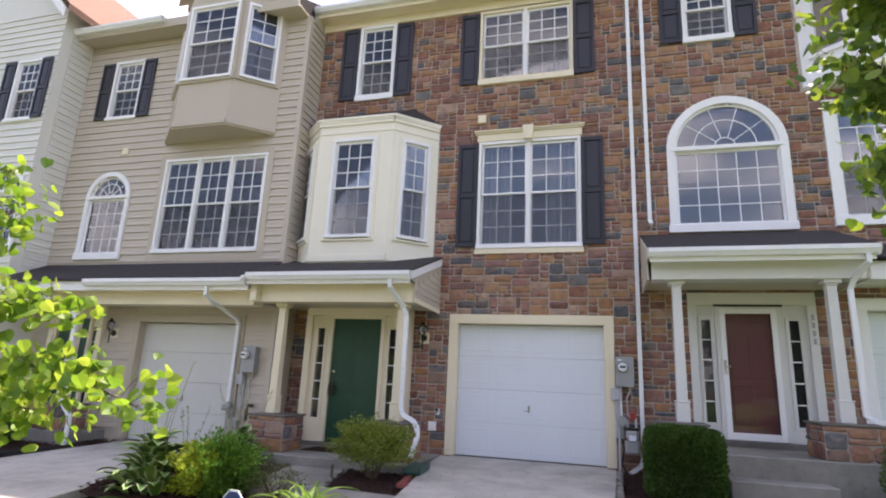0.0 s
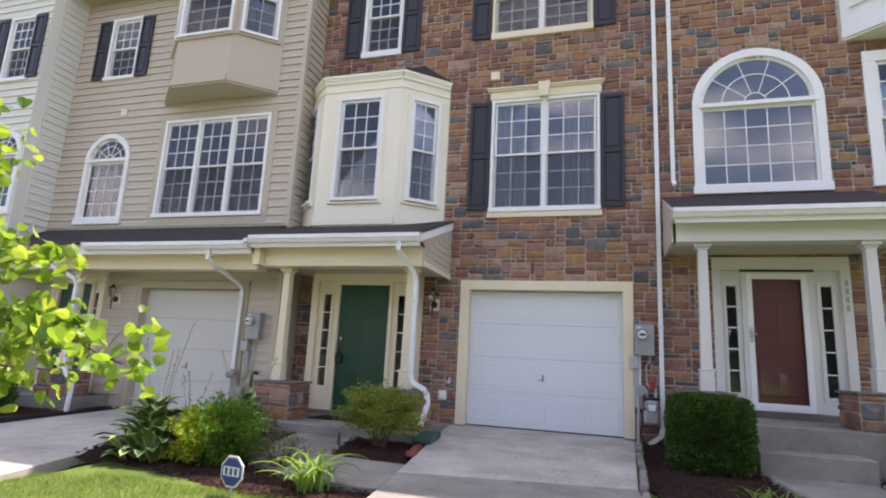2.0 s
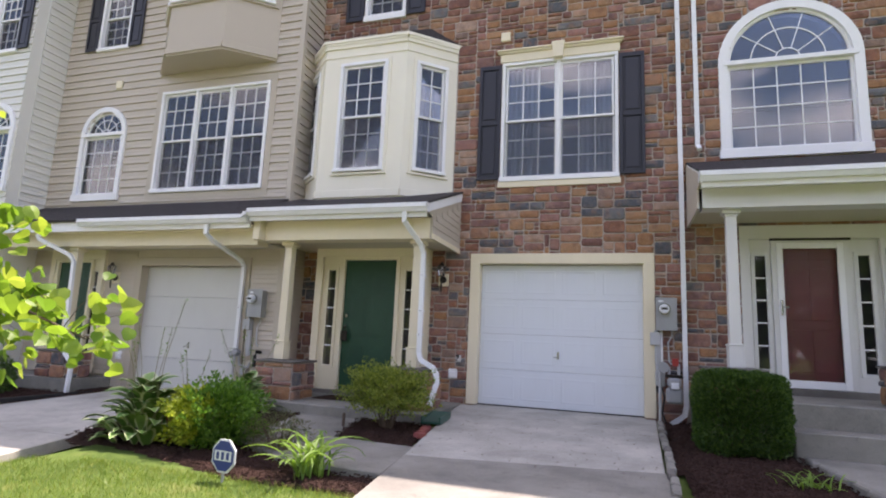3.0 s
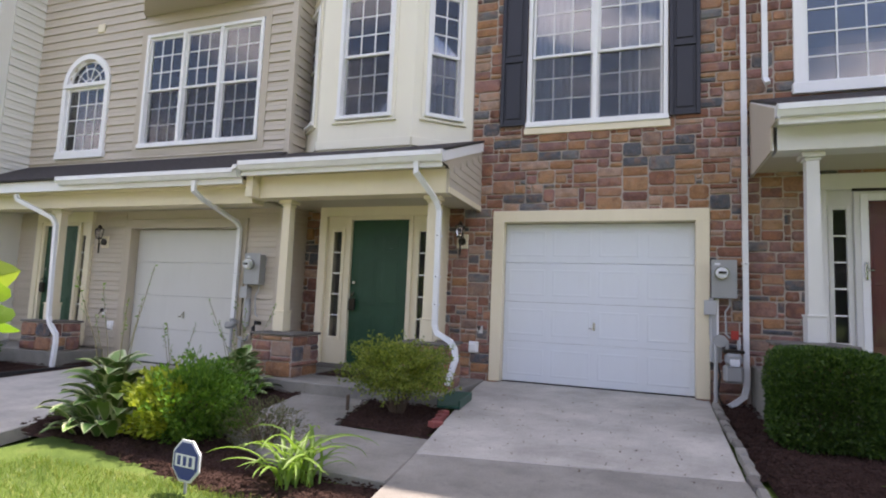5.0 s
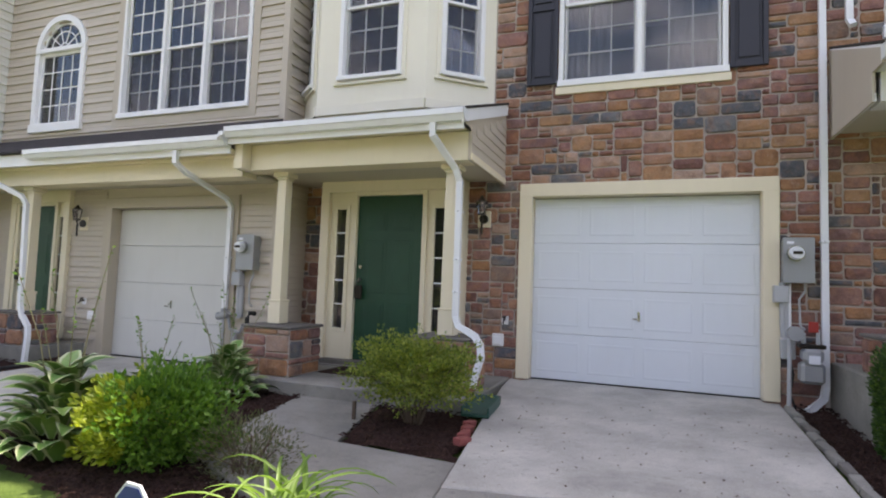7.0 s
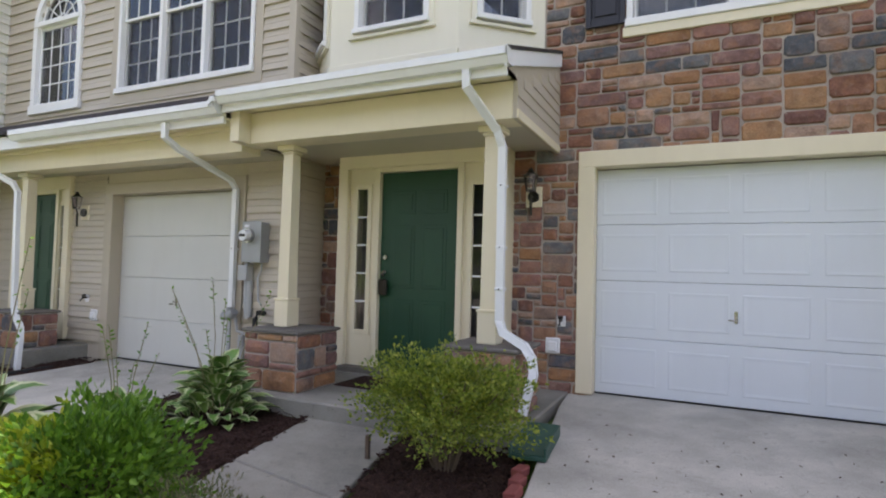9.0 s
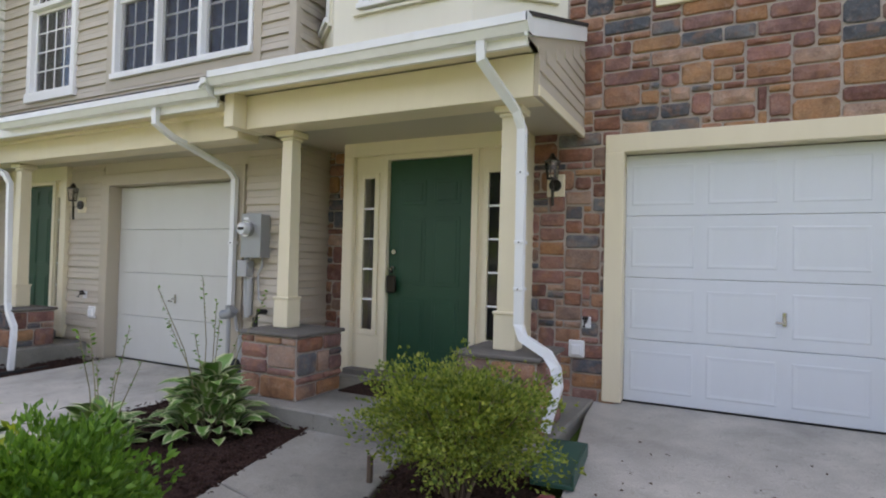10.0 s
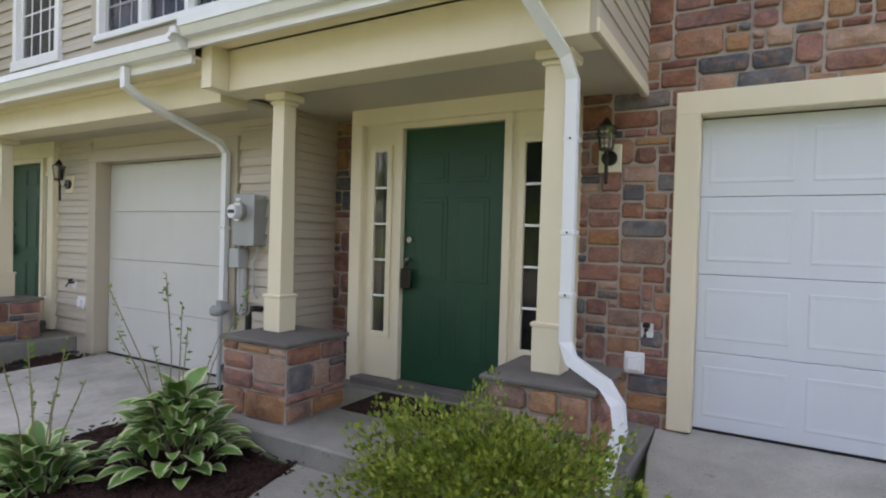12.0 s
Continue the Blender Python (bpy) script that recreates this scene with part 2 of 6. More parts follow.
LEAF_GR = leaf_mat("fern_green_leaf", [(0, (0.06, 0.14, 0.018)), (0.6, (0.10, 0.21, 0.025)), (1, (0.17, 0.30, 0.04))])
LEAF_TR = leaf_mat("tree_leaf", [(0, (0.10, 0.19, 0.025)), (0.6, (0.19, 0.29, 0.035)), (1, (0.32, 0.38, 0.07))], through=0.48)
LEAF_TD = leaf_mat("shade_tree_leaf", [(0, (0.05, 0.10, 0.018)), (0.6, (0.10, 0.17, 0.025)), (1, (0.24, 0.29, 0.05))], through=0.4)
LEAF_DL = leaf_mat("daylily_blade", [(0, (0.10, 0.19, 0.035)), (0.6, (0.17, 0.28, 0.05)), (1, (0.30, 0.37, 0.10))])
LEAF_DIM = leaf_mat("dusky_leaf", [(0, (0.07, 0.09, 0.035)), (0.6, (0.12, 0.13, 0.06)), (1, (0.19, 0.16, 0.10))])
GRASS = leaf_mat("grass_blade", [(0, (0.10, 0.17, 0.03)), (0.6, (0.17, 0.25, 0.045)), (1, (0.30, 0.30, 0.09))])


# ---- builders ----
def boxes(*list_of, bevel=0.0):
    """A bmesh of boxes (x0, x1, y0, y1, z0, z1)."""
    bm = bmesh.new()
    for x0, x1, y0, y1, z0, z1 in list_of:
        m = Matrix.LocRotScale(((x0 + x1) / 2, (y0 + y1) / 2, (z0 + z1) / 2), None, (abs(x1 - x0), abs(y1 - y0), abs(z1 - z0)))
        bmesh.ops.create_cube(bm, size=1, matrix=m)
    if bevel:
        bmesh.ops.bevel(bm, geom=bm.edges[:], offset=bevel, segments=1, affect="EDGES", profile=0.6)
    return bm


def prism(points, axis, a, b, bm=None):
    """A polygon of pairs pushed along an axis from a to b. x: pairs are (y, z); y: (x, z); z: (x, y)."""
    bm = bm or bmesh.new()

    def at(p, q):
        return {"x": (q, p[0], p[1]), "y": (p[0], q, p[1]), "z": (p[0], p[1], q)}[axis]
    lo, hi = [bm.verts.new(at(p, a)) for p in points], [bm.verts.new(at(p, b)) for p in points]
    bm.faces.new(lo)
    bm.faces.new(hi)
    for i in range(len(points)):
        j = (i + 1) % len(points)
        bm.faces.new((lo[i], lo[j], hi[j], hi[i]))
    bmesh.ops.recalc_face_normals(bm, faces=bm.faces[:])
    return bm


def tube(path, r, bm=None, sides=10, flat=1.0, taper=None):
    """A closed pipe along points; flat squeezes it for a square-ish spout."""
    bm = bm or bmesh.new()
    pts = [Vector(p) for p in path]
    rings = []
    for i, p in enumerate(pts):
        d = (pts[min(i + 1, len(pts) - 1)] - pts[max(i - 1, 0)]).normalized()
        side = d.cross(Vector((0, 1, 0)) if abs(d.y) < 0.9 else Vector((0, 0, 1))).normalized()
        up = side.cross(d).normalized()
        k = r if taper is None else r * (1 + (taper - 1) * i / max(1, len(pts) - 1))
        ring = []
        for s in range(sides):
            a = 2 * math.pi * (s + 0.5) / sides
            ring.append(bm.verts.new(p + side * math.cos(a) * k + up * math.sin(a) * k * flat))
        rings.append(ring)
    for ra, rb in zip(rings, rings[1:]):
        for s in range(sides):
            bm.faces.new((ra[s], ra[(s + 1) % sides], rb[(s + 1) % sides], rb[s]))
    bm.faces.new(rings[0][::-1])
    bm.faces.new(rings[-1])
    bmesh.ops.recalc_face_normals(bm, faces=bm.faces[:])
    return bm


def mesh_of(bm, material, smooth=False):
    me = bpy.data.meshes.new("m")
    bm.to_mesh(me)
    bm.free()
    me.materials.append(material)
    if smooth:
        me.polygons.foreach_set("use_smooth", [True] * len(me.polygons))
    return me


def mesh_from(verts, faces, material):
    me = bpy.data.meshes.new("m")
    me.from_pydata([tuple(v) for v in verts], [], faces)
    me.materials.append(material)
    return me


def thing(name, label, category, m=None, group=""):
    ob = new(name)
    ob.empty_display_size = 0.1
    ob.matrix_world = m if m is not None else Matrix()
    return tagged(ob, label, category, group)


def part(name, bm, material, parent, label="", smooth=False, kind=""):
    """One mesh under a thing, in the thing's own coordinates."""
    me = bm if isinstance(bm, bpy.types.Mesh) else mesh_of(bm, material, smooth)
    ob = new(name, me)
    ob.parent = parent
    return tagged(ob, label, kind=kind)


def structure(name, bm, material, label="", smooth=False):
    return tagged(new(name, mesh_of(bm, material, smooth)), label, kind="structure")


def wall_bm(x0, x1, z0, z1, y0, y1, holes, arches=()):
    """A wall in a plane of constant y, with rectangular holes (x0, x1, z0, z1) and arched tops (cx, radius, spring)."""
    holes = list(holes)
    for cx, r, zs in arches:
        holes.append((cx - r, cx + r, zs, zs + r))
    xs = sorted({x0, x1, *[h[0] for h in holes], *[h[1] for h in holes]})
    xs = [x for x in xs if x0 <= x <= x1]
    bm = bmesh.new()
    for a, b in zip(xs, xs[1:]):
        mid = (a + b) / 2
        cuts = sorted((h[2], h[3]) for h in holes if h[0] < mid < h[1])
        z = z0
        for lo, hi in cuts + [(z1, z1)]:
            if lo - z > 0.001:
                bmesh.ops.create_cube(bm, size=1, matrix=Matrix.LocRotScale((mid, (y0 + y1) / 2, (z + lo) / 2), None, (b - a, y1 - y0, lo - z)))
            z = max(z, hi)
    for cx, r, zs in arches:
        for s in (-1, 1):
            arc = [(cx + s * r * math.cos(t), zs + r * math.sin(t)) for t in np.linspace(0, math.pi / 2, 9)]
            prism([(cx + s * r, zs + r)] + arc, "y", y0, y1, bm)
    return bm


def blocked(x0, x1, z0, z1, holes, arches):
    if any(x1 > h[0] + 0.005 and x0 < h[1] - 0.005 and z1 > h[2] + 0.005 and z0 < h[3] - 0.005 for h in holes):
        return True
    cx_, cz_ = (x0 + x1) / 2, (z0 + z1) / 2
    return any(zs - 0.01 < cz_ < zs + r and (cx_ - cx) ** 2 + (cz_ - zs) ** 2 < (r + 0.02) ** 2 for cx, r, zs in arches)


UNIT_X, UNIT_Z = 0.078, 0.064
stone_kinds = {}


def stone_shape(w, h, kind):
    """Verts and faces of one rounded field stone, w by h metres, its face towards -y, its back at y = 0."""
    key = (round(w, 3), round(h, 3), kind)
    if key in stone_kinds:
        return stone_kinds[key]
    rng = random.Random(int(w * 1000) * 31 + int(h * 1000) * 7 + kind)
    g = 0.0056
    x, z, c = w / 2 - g, h / 2 - g, min(w, h) * rng.uniform(0.07, 0.17)
    ring = [(-x + c, -z), (0, -z), (x - c, -z), (x, -z + c), (x, z - c), (x - c, z), (0, z), (-x + c, z), (-x, z - c), (-x, -z + c)]
    wob = min(0.0075, h * 0.07)
    ring = [(p - math.copysign(rng.uniform(-0.4, 1) * wob, p) * (abs(p) > 0.02), q - math.copysign(rng.uniform(-0.5, 1) * wob, q)) for p, q in ring]
    n = len(ring)
    out = 0.010 + rng.random() * 0.013
    k = min(0.009, h * 0.09)
    inner = [(p - math.copysign(k, p) * (abs(p) > 0.02), q - math.copysign(k, q)) for p, q in ring]
    verts = [(p, 0, q) for p, q in ring] + [(p, -out * 0.55, q) for p, q in ring] + [(p, -out - rng.uniform(0, 0.006), q) for p, q in inner]
    verts += [(-w * 0.2, -out - rng.uniform(0.002, 0.016), rng.uniform(-0.01, 0.01)), (w * 0.2, -out - rng.uniform(0.002, 0.016), 0)]
    faces = []
    for lev in (0, 1):
        for i in range(n):
            j = (i + 1) % n
            faces.append((lev * n + i, lev * n + j, (lev + 1) * n + j, (lev + 1) * n + i))
    L, R, b = 3 * n, 3 * n + 1, 2 * n
    faces += [(b + 0, b + 1, L), (b + 1, R, L), (b + 1, b + 2, R), (b + 2, b + 3, R), (b + 3, b + 4, R), (b + 4, b + 5, R), (b + 5, b + 6, R),
              (b + 6, L, R), (b + 6, b + 7, L), (b + 7, b + 8, L), (b + 8, b + 9, L), (b + 9, b + 0, L)]
    stone_kinds[key] = (verts, faces)
    return stone_kinds[key]


stone_meshes = {}


def lay_stones(parent, m, x0, x1, z0, z1, holes=(), arches=(), near=None, most=300, seed=3, big=True):
    """Covers a wall face with irregular coursed stones. m: the face's pose (its -y looks out). near: (x0, x1, z0, z1), where stones are parts."""
    rng = random.Random(seed)
    nx, nz = max(1, round((x1 - x0) / UNIT_X)), max(1, round((z1 - z0) / UNIT_Z))
    ux, uz = (x1 - x0) / nx, (z1 - z0) / nz
    taken = [[blocked(x0 + i * ux, x0 + (i + 1) * ux, z0 + k * uz, z0 + (k + 1) * uz, holes, arches) for i in range(nx)] for k in range(nz)]
    verts, faces, made = [], [], 0
    for k in range(nz):
        i = 0
        while i < nx:
            if taken[k][i]:
                i += 1
                continue
            w = rng.choice((1, 2, 2, 3, 3, 3, 4, 4, 5) if big else (2, 3, 4, 4))
            h = rng.choice((1, 2, 2, 2, 2, 3) if w > 2 else ((1,) if w == 1 else (1, 1, 2, 2))) if big else rng.choice((1, 2, 3, 3))
            if w > 4 and h == 3:
                w = 4
            ww = 0
            while ww < w and i + ww < nx and not taken[k][i + ww]:
                ww += 1
            if i + ww < nx and not taken[k][i + ww] and (i + ww + 1 >= nx or taken[k][i + ww + 1]):
                ww += 1
            hh = 1
            while hh < h and k + hh < nz and not any(taken[k + hh][i:i + ww]):
                hh += 1
            for a in range(hh):
                for b in range(ww):
                    taken[k + a][i + b] = True
            cx_, cz_ = x0 + (i + ww / 2) * ux, z0 + (k + hh / 2) * uz
            kind = rng.randrange(5)
            v, f = stone_shape(ww * ux, hh * uz, kind)
            place = m @ Matrix.Translation((cx_, 0, cz_))
            if near and near[0] < cx_ < near[1] and near[2] < cz_ < near[3] and made < most:
                key = (round(ww * ux, 3), round(hh * uz, 3), kind)
                if key not in stone_meshes:
                    stone_meshes[key] = mesh_from(v, f, STONE_OBJ)
                ob = new("stone", stone_meshes[key])
                ob.parent = parent
                ob.matrix_basis = place
                made += 1
            else:
                base = len(verts)
                verts += [place @ Vector(p) for p in v]
                faces += [tuple(q + base for q in face) for face in f]
            i += ww
    if verts:
        ob = new("stonework", mesh_from(verts, faces, STONE_ISL))
        ob.parent = parent
        ob["kind"] = "stuff"


plank_meshes = {}


def siding(parent, m, x0, x1, z0, z1, holes=(), arches=(), pitch=0.152, material=None):
    """Lapped boards on a wall face; m is the face's pose, -y looks out."""
    material = material or VINYL
    if material.name not in plank_meshes:
        plank_meshes[material.name] = mesh_of(prism([(0, 0), (-0.002, 0), (-0.002, 0.09), (-0.028, 0.07), (-0.028, 0.13), (-0.016, 0.55), (-0.019, 0.6), (-0.006, 1.0), (0, 1.0)], "x", 0, 1), material)
    count = int(math.ceil((z1 - z0) / pitch))
    for r in range(count):
        a, b = z0 + r * pitch, min(z1, z0 + (r + 1) * pitch)
        mid = (a + b) / 2
        spans = [(x0, x1)]
        cut = [(h[0], h[1]) for h in holes if h[2] - 0.02 < mid < h[3] + 0.02]
        for cx_, rad, zs in arches:
            if zs <= mid < zs + rad:
                half = math.sqrt(rad * rad - (mid - zs) ** 2)
                cut.append((cx_ - half, cx_ + half))
        for lo, hi in cut:
            nxt = []
            for s, e in spans:
                if hi <= s or lo >= e:
                    nxt.append((s, e))
                else:
                    nxt += [(s, lo)] * (lo > s) + [(hi, e)] * (hi < e)
            spans = nxt
        for s, e in spans:
            if e - s > 0.02:
                ob = new("siding_board", plank_meshes[material.name])
                ob.parent = parent
                ob.matrix_basis = m @ Matrix.Translation((s, 0, a)) @ Matrix.Diagonal((e - s, 1, b - a, 1))


def pane_grid(parent, x0, x1, z0, z1, y, cols, rows, glass=None, bar=0.017, mat=None):
    """One sheet of glass with its bars."""
    part("pane", boxes((x0, x1, y, y + 0.006, z0, z1)), glass or GLASS, parent)
    bars = []
    for c in range(1, cols):
        x = x0 + (x1 - x0) * c / cols
        bars.append((x - bar / 2, x + bar / 2, y - 0.008, y - 0.001, z0, z1))
    for r in range(1, rows):
        z = z0 + (z1 - z0) * r / rows
        bars.append((x0, x1, y - 0.009, y - 0.0015, z - bar / 2, z + bar / 2))
    if bars:
        part("glazing_bars", boxes(*bars), mat or WHITE, parent)


def sash(name, parent, x0, x1, z0, z1, y, cols, rows, screen=False):
    f = 0.035
    s = part(name, boxes((x0, x0 + f, y, y + 0.03, z0, z1), (x1 - f, x1, y, y + 0.03, z0, z1),
                         (x0 + f, x1 - f, y, y + 0.03, z0, z0 + f), (x0 + f, x1 - f, y, y + 0.03, z1 - f, z1), bevel=0.003), WHITE, parent)
    pane_grid(s, x0 + f, x1 - f, z0 + f, z1 - f, y + 0.014, cols, rows)
    if screen:
        part("insect_screen", boxes((x0 + f * 0.5, x1 - f * 0.5, y - 0.014, y - 0.012, z0 + f * 0.5, z1 - f * 0.5)), SCREEN, s, "dark insect screen")
    return s


def window(name, label, w, h, m, units=1, cols=3, rows=3, trim=0.06, trim_mat=None, sill=0.07, curtain=0, group=""):
    """A bank of double-hung windows; origin at the bottom centre of the opening, -y out."""
    tm = trim_mat or WHITE
    t = tagged(thing(name, label, "window", m, group), kind="structure")
    x0, x1 = -w / 2, w / 2
    part("window_frame", boxes((x0 - trim, x0 + 0.004, -0.045, 0.06, 0.004, h - 0.004), (x1 - 0.004, x1 + trim, -0.045, 0.06, 0.004, h - 0.004),
                               (x0 - trim, x1 + trim, -0.045, 0.06, h - 0.004, h + trim), bevel=0.004), tm, t)
    part("window_sill", boxes((x0 - trim - 0.01, x1 + trim + 0.01, -0.07, 0.06, -sill, 0.004), bevel=0.006), tm, t)
    uw = w / units
    for u in range(units):
        a, b = x0 + u * uw, x0 + (u + 1) * uw
        if u:
            part("mullion", boxes((a - 0.03, a + 0.03, -0.04, 0.05, 0, h), bevel=0.003), WHITE, t)
        a += 0.03 if u else 0.012
        b -= 0.03 if u < units - 1 else 0.012
        sash("upper_sash", t, a, b, h * 0.49, h - 0.012, 0.0, cols, rows)
        sash("lower_sash", t, a, b, 0.012, h * 0.51, 0.032, cols, rows, True)
    if curtain:
        n = 28
        for side in ((-1, 1) if curtain == 2 else (-1,)):
            c0 = x0 + 0.03 if side < 0 else x1 - 0.03 - w * 0.3
            bm = bmesh.new()
            top, bot = [], []
            for i in range(n + 1):
                x = c0 + w * 0.3 * i / n
                y = 0.16 + 0.022 * math.sin(i * 1.35)
                top.append(bm.verts.new((x, y, h - 0.02)))
                bot.append(bm.verts.new((x, y + 0.01 * math.sin(i), 0.02)))
            for i in range(n):
                bm.faces.new((top[i], top[i + 1], bot[i + 1], bot[i]))
            bmesh.ops.solidify(bm, geom=bm.faces[:], thickness=0.002)
            part("curtain", bm, CURTAIN, t, "pale sheer curtain", True)
    return t


def arch_band(cx, r0, r1, zs, y0, y1, n=24):
    bm = bmesh.new()
    for i in range(n):
        a, b = math.pi * i / n, math.pi * (i + 1) / n
        prism([(cx + r0 * math.cos(a), zs + r0 * math.sin(a)), (cx + r1 * math.cos(a), zs + r1 * math.sin(a)),
               (cx + r1 * math.cos(b), zs + r1 * math.sin(b)), (cx + r0 * math.cos(b), zs + r0 * math.sin(b))], "y", y0, y1, bm)
    bmesh.ops.remove_doubles(bm, verts=bm.verts[:], dist=0.0005)
    return bm


def arch_window(name, label, w, h, m, cols=5, rows=4, trim=0.12):
    """A round-headed window: a rectangle w by h below, a fan light above."""
    t = tagged(thing(name, label, "arched window", m), kind="structure")
    r = w / 2
    part("window_frame", boxes((-r - trim, -r + 0.004, -0.06, 0.06, 0.004, h), (r - 0.004, r + trim, -0.06, 0.06, 0.004, h), bevel=0.004), WHITE, t)
    part("arch_trim", arch_band(0, r - 0.004, r + trim, h, -0.059, 0.059), WHITE, t)
    part("window_sill", boxes((-r - trim - 0.02, r + trim + 0.02, -0.075, 0.06, -0.13, 0.004), bevel=0.006), WHITE, t)
    part("transom", boxes((-r - 0.05, r + 0.05, -0.075, 0.03, h - 0.035, h + 0.035), bevel=0.005), WHITE, t)
    s = part("lower_sash", boxes((-r, -r + 0.04, 0, 0.03, 0, h - 0.035), (r - 0.04, r, 0, 0.03, 0, h - 0.035),
                                 (-r + 0.04, r - 0.04, 0, 0.03, 0, 0.04), (-r + 0.04, r - 0.04, 0, 0.03, h - 0.075, h - 0.035)), WHITE, t)
    pane_grid(s, -r + 0.04, r - 0.04, 0.04, h - 0.075, 0.014, cols, rows)
    f = part("fanlight", arch_band(0, r - 0.045, r, h, 0, 0.03), WHITE, t)
    half = [(r * 0.97 * math.cos(a), h + 0.03 + (r - 0.05) * math.sin(a)) for a in np.linspace(0, math.pi, 25)]
    part("pane", prism(half, "y", 0.014, 0.02), GLASS, f)
    part("fan_ring", arch_band(0, r * 0.20 - 0.008, r * 0.20 + 0.008, h + 0.03, 0.004, 0.012), WHITE, f)
    part("fan_ring", arch_band(0, r * 0.60 - 0.008, r * 0.60 + 0.008, h + 0.03, 0.004, 0.012), WHITE, f)
    for k in (1, 2, 3, 4):
        a = math.pi * k / 5
        d, q = Vector((math.cos(a), math.sin(a))), Vector((-math.sin(a), math.cos(a))) * 0.007
        p0, p1 = d * r * 0.2, d * (r - 0.04)
        part("fan_spoke", prism([(p0.x - q.x, h + 0.03 + p0.y - q.y), (p1.x - q.x, h + 0.03 + p1.y - q.y),
                                 (p1.x + q.x, h + 0.03 + p1.y + q.y), (p0.x + q.x, h + 0.03 + p0.y + q.y)], "y", 0.003, 0.011), WHITE, f)
    return t


def shutter(m, h, w=0.37, group=""):
    t = thing("shutter", "black raised-panel shutter fixed beside a window", "shutter", m, group)
    s = 0.05
    part("stile", boxes((0, s, -0.035, 0, 0, h), bevel=0.004), SHUTTER, t)
    part("stile", boxes((w - s, w, -0.035, 0, 0, h), bevel=0.004), SHUTTER, t)
    for z in (0, h * 0.47, h - 0.07):
        part("rail", boxes((s, w - s, -0.035, 0, z, z + 0.07), bevel=0.004), SHUTTER, t)
    for a, b in ((0.07, h * 0.47), (h * 0.47 + 0.07, h - 0.07)):
        part("raised_panel", boxes((s, w - s, -0.014, 0, a, b), (s + 0.03, w - s - 0.03, -0.028, -0.01, a + 0.03, b - 0.03), bevel=0.006), SHUTTER, t)
    return t


def garage_door(m, w, h, panels, label, mat=None):
    mat = mat or GARAGE
    t = thing("garage_door", label, "garage door", m)
    sh = h / 4
    for k in range(4):
        z0, z1 = k * sh + 0.0018, (k + 1) * sh - 0.0018
        s = part("door_section", boxes((0, w, 0.0, 0.04, z0, z1), bevel=0.004), mat, t)
        if panels:
            n = 4
            for i in range(n):
                a, b = w * i / n + 0.05, w * (i + 1) / n - 0.05
                bm = bmesh.new()
                o, zz0, zz1 = 0.0, z0 + 0.09, z1 - 0.09
                lv = [(a, b, zz0, zz1, -0.001), (a + 0.01, b - 0.01, zz0 + 0.01, zz1 - 0.01, -0.0045), (a + 0.04, b - 0.04, zz0 + 0.035, zz1 - 0.035, -0.002)]
                rings = [[bm.verts.new(p) for p in ((x0, y, q0), (x1, y, q0), (x1, y, q1), (x0, y, q1))] for x0, x1, q0, q1, y in lv]
                for ra, rb in zip(rings, rings[1:]):
                    for j in range(4):
                        bm.faces.new((ra[j], ra[(j + 1) % 4], rb[(j + 1) % 4], rb[j]))
                bm.faces.new(rings[-1])
                bmesh.ops.recalc_face_normals(bm, faces=bm.faces[:])
                part("embossed_panel", bm, mat, s)
    part("bottom_seal", boxes((0, w, -0.003, 0.03, -0.012, 0.003)), BLACKR, t)
    hz = h * 0.365
    hd = part("door_handle", tube([(w / 2, -0.05, hz), (w / 2, 0, hz)], 0.010), CHROME, t, "nickel T-shaped pull handle")
    part("grip", boxes((w / 2 - 0.065, w / 2 + 0.015, -0.062, -0.048, hz - 0.035, hz - 0.02), bevel=0.005), CHROME, hd)
    part("lock_plate", tube([(w / 2, -0.008, hz - 0.055), (w / 2, -0.008, hz + 0.05)], 0.014, flat=0.4), CHROME, hd)
    return t


def garage_trim(m, w, h, material, t=0.15):
    ob = tagged(thing("garage_trim", "painted flat casing round the garage door", "door trim", m), kind="structure")
    part("jamb_casing", boxes((-t, 0.004, -0.045, 0.118, 0, h), bevel=0.006), material, ob)
    part("jamb_casing", boxes((w - 0.004, w + t, -0.045, 0.118, 0, h), bevel=0.006), material, ob)
    part("head_casing", boxes((-t, w + t, -0.045, 0.118, h - 0.004, h + t), bevel=0.006), material, ob)
    return ob


def sidelight(parent, x0, x1, z0, z1, y, material):
    f = part("sidelight", boxes((x0 - 0.05, x0, y - 0.015, y + 0.03, z0 - 0.05, z1 + 0.05), (x1, x1 + 0.05, y - 0.015, y + 0.03, z0 - 0.05, z1 + 0.05),
                                (x0, x1, y - 0.015, y + 0.03, z0 - 0.05, z0), (x0, x1, y - 0.015, y + 0.03, z1, z1 + 0.05), bevel=0.003), material, parent)
    pane_grid(f, x0, x1, z0, z1, y + 0.01, 1, 5, glass=GLASS_S, bar=0.018)
    return f


